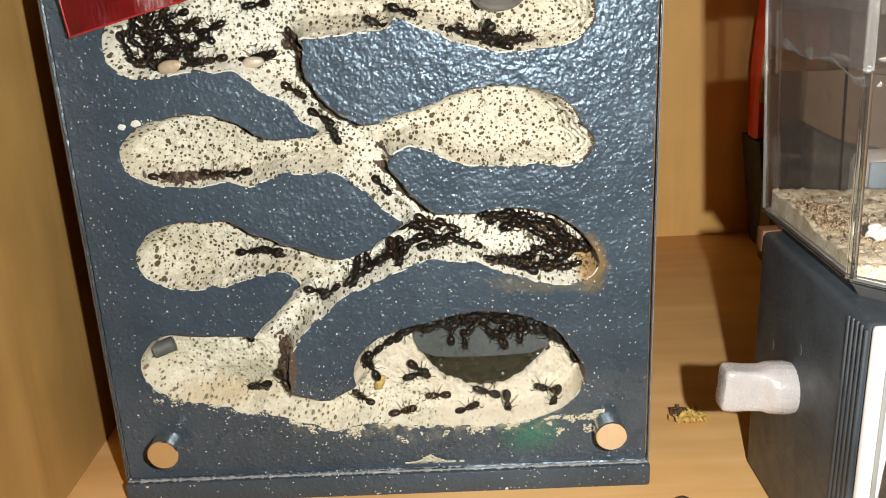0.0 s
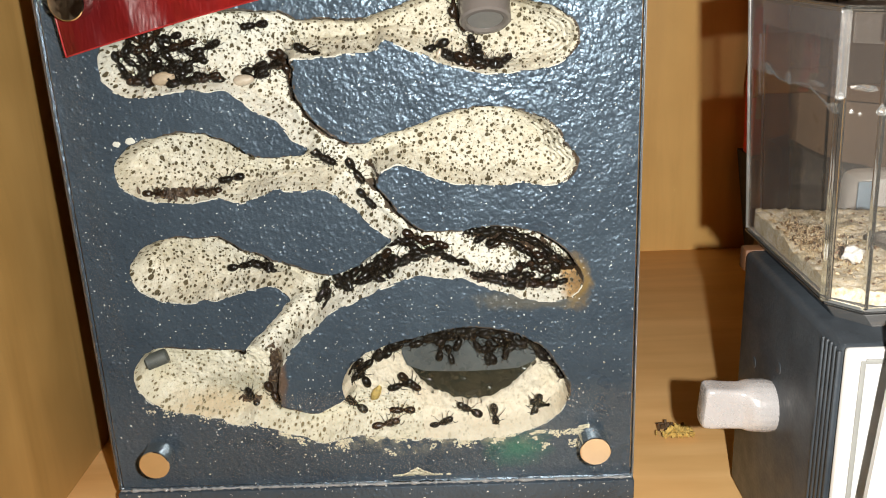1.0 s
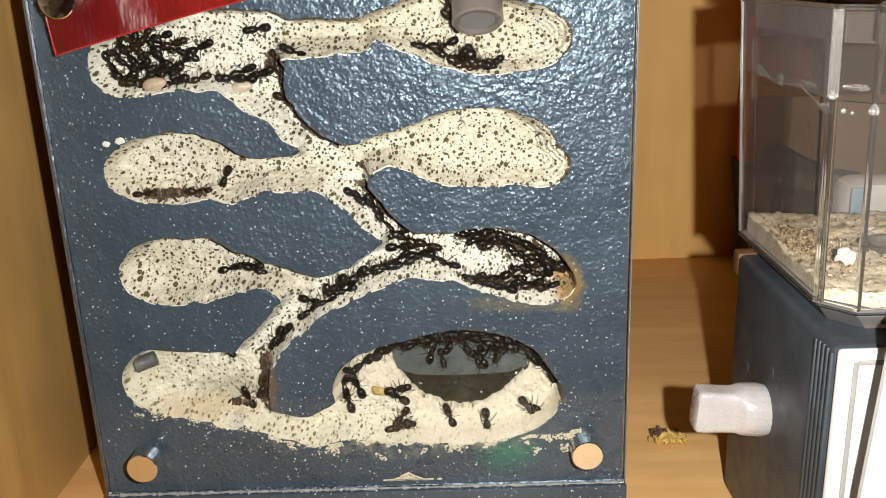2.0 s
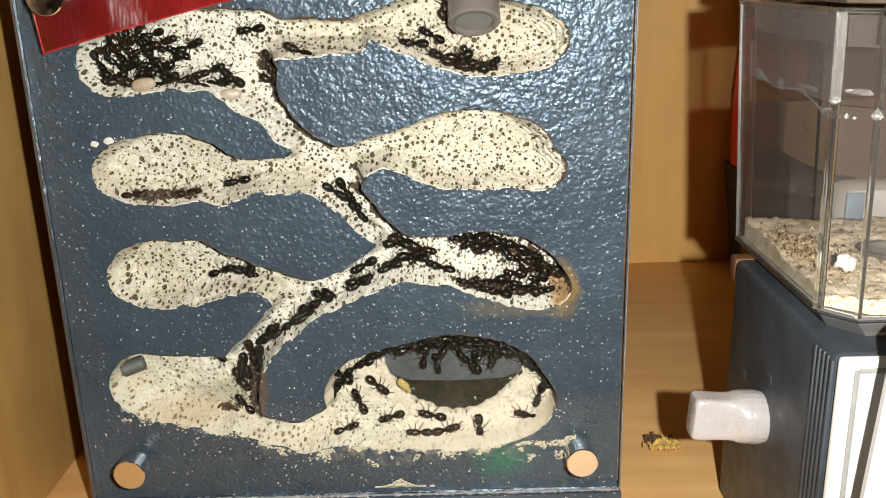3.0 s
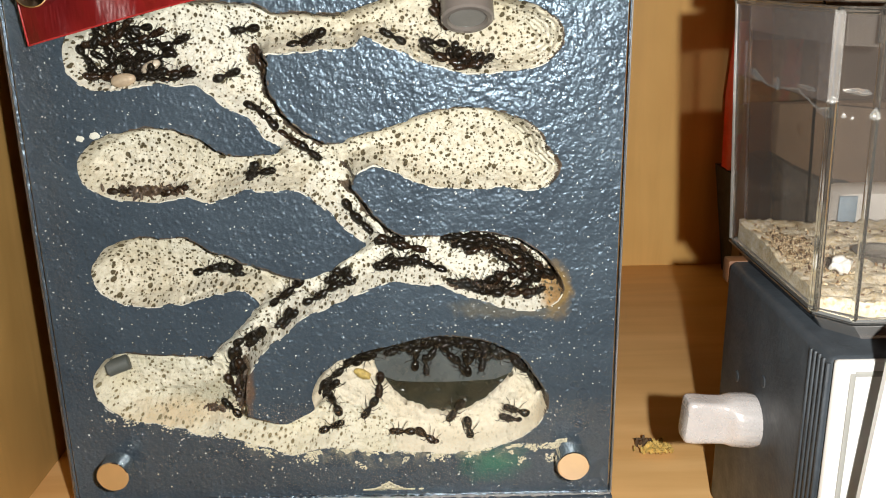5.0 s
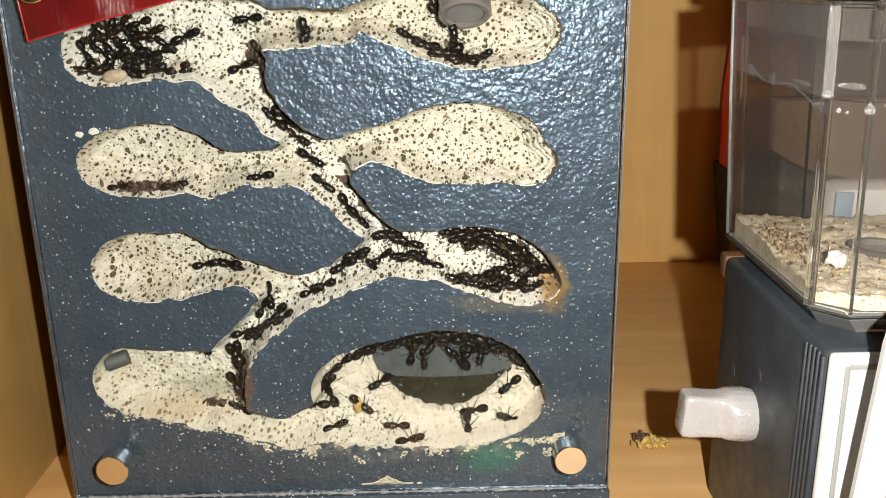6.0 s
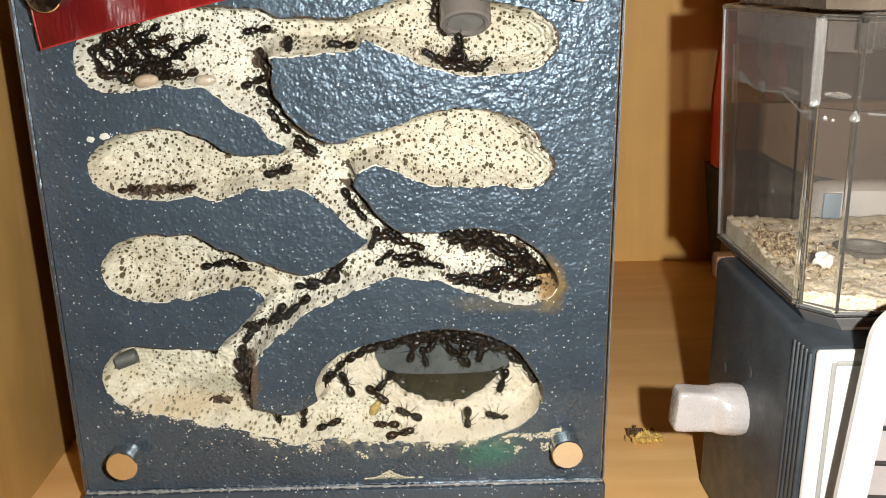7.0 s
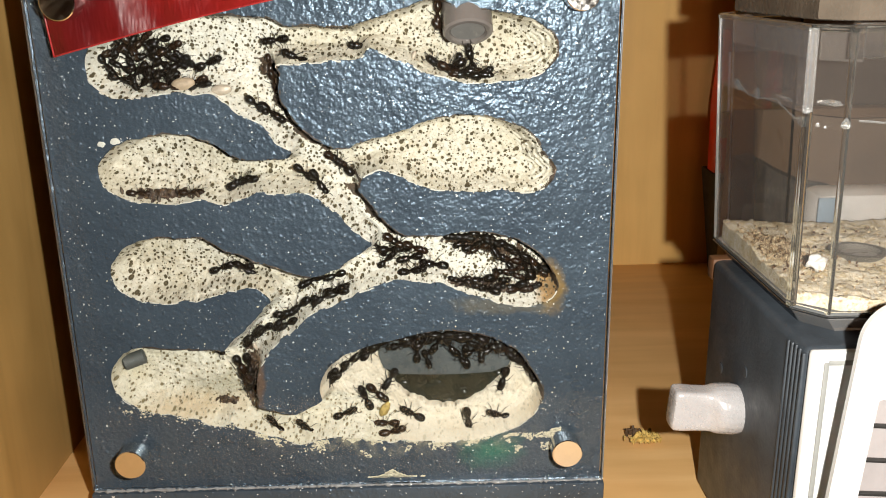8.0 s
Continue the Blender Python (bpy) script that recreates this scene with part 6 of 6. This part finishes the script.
    crawl('ant', [(0, -35.5, 167.3, 170), (0.5, -32.5, 168.6, 170), (1, -30.4, 167.8, 170), (1.5, -28.7, 167.9, 191), (3, -38.1, 166.0, 170), (3.5, -40.0, 166.7, 170), (4, -37.7, 164.9, 175), (4.5, -44.2, 165.5, 170), (6, -46.7, 166.9, 170), (6.5, -49.7, 166.3, 170), (7, -53.1, 168.0, 170), (7.5, -49.7, 167.6, 170), (8, -46.0, 166.4, 170)])
    crawl('ant', [(0, -66.4, 166.2, 160), (0.5, -61.8, 167.7, 160), (1, -60.7, 168.5, 160), (1.5, -60.2, 167.5, 90), (3, -46.9, 165.6, 160), (3.5, -48.8, 166.3, 167), (4, -55.6, 167.8, 160), (4.5, -54.9, 165.7, 186), (6, -63.1, 164.9, 160), (6.5, -60.0, 166.3, 160), (7, -57.3, 167.4, 160), (7.5, -57.5, 167.3, 90), (8, -55.2, 175.7, 160)])
    crawl('brown', [(0, -72.9, 166.9, 200), (0.5, -72.0, 166.7, 200), (1, -73.3, 167.3, 200), (1.5, -72.1, 166.8, 200), (3, -75.3, 166.8, 200), (3.5, -76.0, 166.9, 200), (4, -75.2, 167.1, 200), (4.5, -75.3, 166.4, 200), (6, -80.0, 167.3, 200), (6.5, -77.4, 167.0, 200), (7, -74.9, 167.7, 200), (7.5, -74.5, 167.0, 270), (8, -59.6, 166.0, 200)])
    crawl('cocoon', [(0, -64.3, 165.6, 10), (0.5, -61.9, 167.1, 10), (1, -64.1, 168.2, 10), (1.5, -63.7, 166.9, 10), (3, -64.5, 165.7, 10), (3.5, -64.9, 165.1, 10), (4, -65.8, 166.1, 10), (4.5, -66.1, 165.4, 10), (6, -69.5, 165.2, 10), (6.5, -67.3, 164.9, 2), (7, -62.2, 165.1, 9), (7.5, -56.8, 166.0, 10), (8, -52.7, 166.7, 10)])
    crawl('larva', [(0, -35.7, 165.8, 5), (0.5, -35.4, 166.6, 5), (1, -36.2, 166.5, 5), (1.5, -33.4, 165.8, 5), (3, -35.3, 161.6, 5), (3.5, -33.8, 163.4, 75), (4, -49.3, 168.4, 145), (4.5, -58.6, 169.5, 75), (6, -46.7, 167.8, 5), (6.5, -41.1, 164.7, 5), (7, -42.1, 165.0, 5), (7.5, -40.9, 166.2, 5), (8, -39.4, 164.5, 5)])
    crawl('egg', [(0, 20.5, 97.9, 40), (0.5, 24.7, 98.9, 40), (1, 28.3, 98.3, 40), (1.5, 32.6, 97.0, 110), (3, 21.9, 99.3, 180), (3.5, 14.2, 98.0, 110), (4, 13.1, 98.3, 40), (4.5, 11.7, 96.6, 110), (6, -11.9, 86.0, 180), (6.5, -17.6, 80.0, 212), (7, -22.5, 76.9, 220), (7.5, -26.4, 73.6, 223), (8, -34.7, 65.8, 293)])
    crawl('egg', [(0, 59.7, 90.4, 60), (0.5, 61.9, 91.7, 130), (1, 51.9, 89.4, 60), (1.5, 52.7, 89.5, 15), (3, 65.9, 93.0, 60), (3.5, 65.6, 92.9, 60), (4, 63.9, 92.6, 60), (4.5, 62.7, 90.5, 60), (6, 65.4, 89.1, 60), (6.5, 64.7, 88.7, 60), (7, 63.3, 87.9, 60), (7.5, 64.0, 88.0, 60), (8, 64.8, 89.3, 60)])
    crawl('egg', [(0, 29.1, 171.8, 70), (0.5, 32.1, 172.8, 70), (1, 31.8, 172.5, 70), (1.5, 34.6, 171.6, 70), (3, 39.2, 170.4, 70), (3.5, 39.1, 170.4, 70), (4, 38.3, 171.4, 70), (4.5, 41.7, 169.7, 70), (6, 41.3, 171.5, 140), (6.5, 33.0, 172.9, 70), (7, 31.0, 172.9, 70), (7.5, 30.4, 173.3, 70), (8, 29.2, 175.5, 70)])
    crawl('ant', [(0, -20.3, 81.5, 186), (0.5, -20.9, 83.1, 166), (1, -15.9, 86.0, 78), (1.5, -10.5, 87.4, 126), (3, -28.4, 74.2, 245), (3.5, -28.9, 74.3, 236), (4, -34.0, 73.5, 195), (4.5, -33.0, 72.2, 231), (6, -32.6, 71.8, 208), (6.5, -33.0, 73.6, 227), (7, -34.9, 74.3, 200), (7.5, -39.0, 73.0, 244), (8, -34.0, 71.8, 238)])
    crawl('ant', [(0, -7.4, 83.8, 236), (0.5, -8.1, 84.5, 226), (1, -4.8, 88.4, 272), (1.5, -0.2, 90.6, 190), (3, -16.8, 78.2, 205), (3.5, -16.9, 78.4, 229), (4, -22.6, 76.2, 200), (4.5, -17.2, 76.9, 228), (6, -20.3, 76.2, 210), (6.5, -24.0, 77.0, 228), (7, -23.2, 75.9, 194), (7.5, -22.6, 74.6, 205), (8, -23.0, 73.4, 203)])
    crawl('ant', [(0, -4.4, 87.9, 228), (0.5, -3.0, 88.9, 202), (1, -1.3, 90.3, 185), (1.5, 1.1, 93.9, 194), (3, -13.7, 82.3, 244), (3.5, -11.0, 85.2, 188), (4, -10.6, 86.2, 212), (4.5, -13.6, 88.1, 209), (6, -25.6, 82.7, 241), (6.5, -20.4, 78.7, 207), (7, -18.7, 78.7, 202), (7.5, -19.7, 81.3, 197), (8, -20.9, 79.5, 187)])
    crawl('ant', [(0, 3.9, 93.3, 182), (0.5, 0.3, 92.8, 270), (1, 6.2, 95.2, 213), (1.5, 6.9, 97.2, 223), (3, -7.2, 86.0, 127), (3.5, -4.9, 92.6, 194), (4, -3.8, 89.4, 236), (4.5, -6.0, 86.5, 192), (6, -7.0, 87.5, 178), (6.5, -13.6, 86.0, 206), (7, -10.0, 89.1, 151), (7.5, -15.8, 89.3, 225), (8, -10.6, 82.6, 237)])
    crawl('ant', [(0, 8.0, 95.8, 232), (0.5, 7.2, 95.2, 193), (1, 7.0, 90.0, 146), (1.5, 11.7, 96.6, 188), (3, 3.3, 90.9, 192), (3.5, 2.0, 90.4, 206), (4, 3.7, 93.7, 215), (4.5, 0.0, 89.1, 162), (6, 6.7, 98.9, 192), (6.5, -3.5, 92.2, 185), (7, -2.0, 94.0, 262), (7.5, -2.6, 87.7, 188), (8, -3.6, 86.5, 185)])
    crawl('ant', [(0, -5.7, 93.1, -91), (0.5, -3.8, 92.1, -59), (1, -7.1, 90.9, -127), (1.5, -19.6, 80.4, -117), (3, -41.9, 56.5, -87), (3.5, -41.9, 58.2, -77), (4, -41.4, 60.0, -99), (4.5, -40.5, 60.3, -92), (6, -38.1, 60.6, -58), (6.5, -38.6, 57.4, -63), (7, -38.1, 58.6, -86), (7.5, -39.6, 58.5, -96), (8, -40.9, 55.6, -61)])
    crawl('ant', [(0, 9.6, 91.8, -93), (0.5, 11.9, 93.6, -80), (1, 8.6, 95.3, -123), (1.5, 4.7, 92.4, -112), (2.25, -16.0, 83.5, -112), (3, -34.0, 61.4, -74), (3.5, -35.2, 61.3, -115), (4, -33.1, 62.0, -94), (4.5, -33.5, 54.7, -68), (6, -33.0, 53.6, -84), (6.5, -34.4, 52.4, -94), (7, -36.0, 51.0, -92), (7.5, -35.5, 51.8, -71), (8, -37.3, 50.0, -114)])


colony()


def motions():
    """All that moves besides the camera."""
    for thing, rows in ACTS:
        walk(thing, rows)


motions()
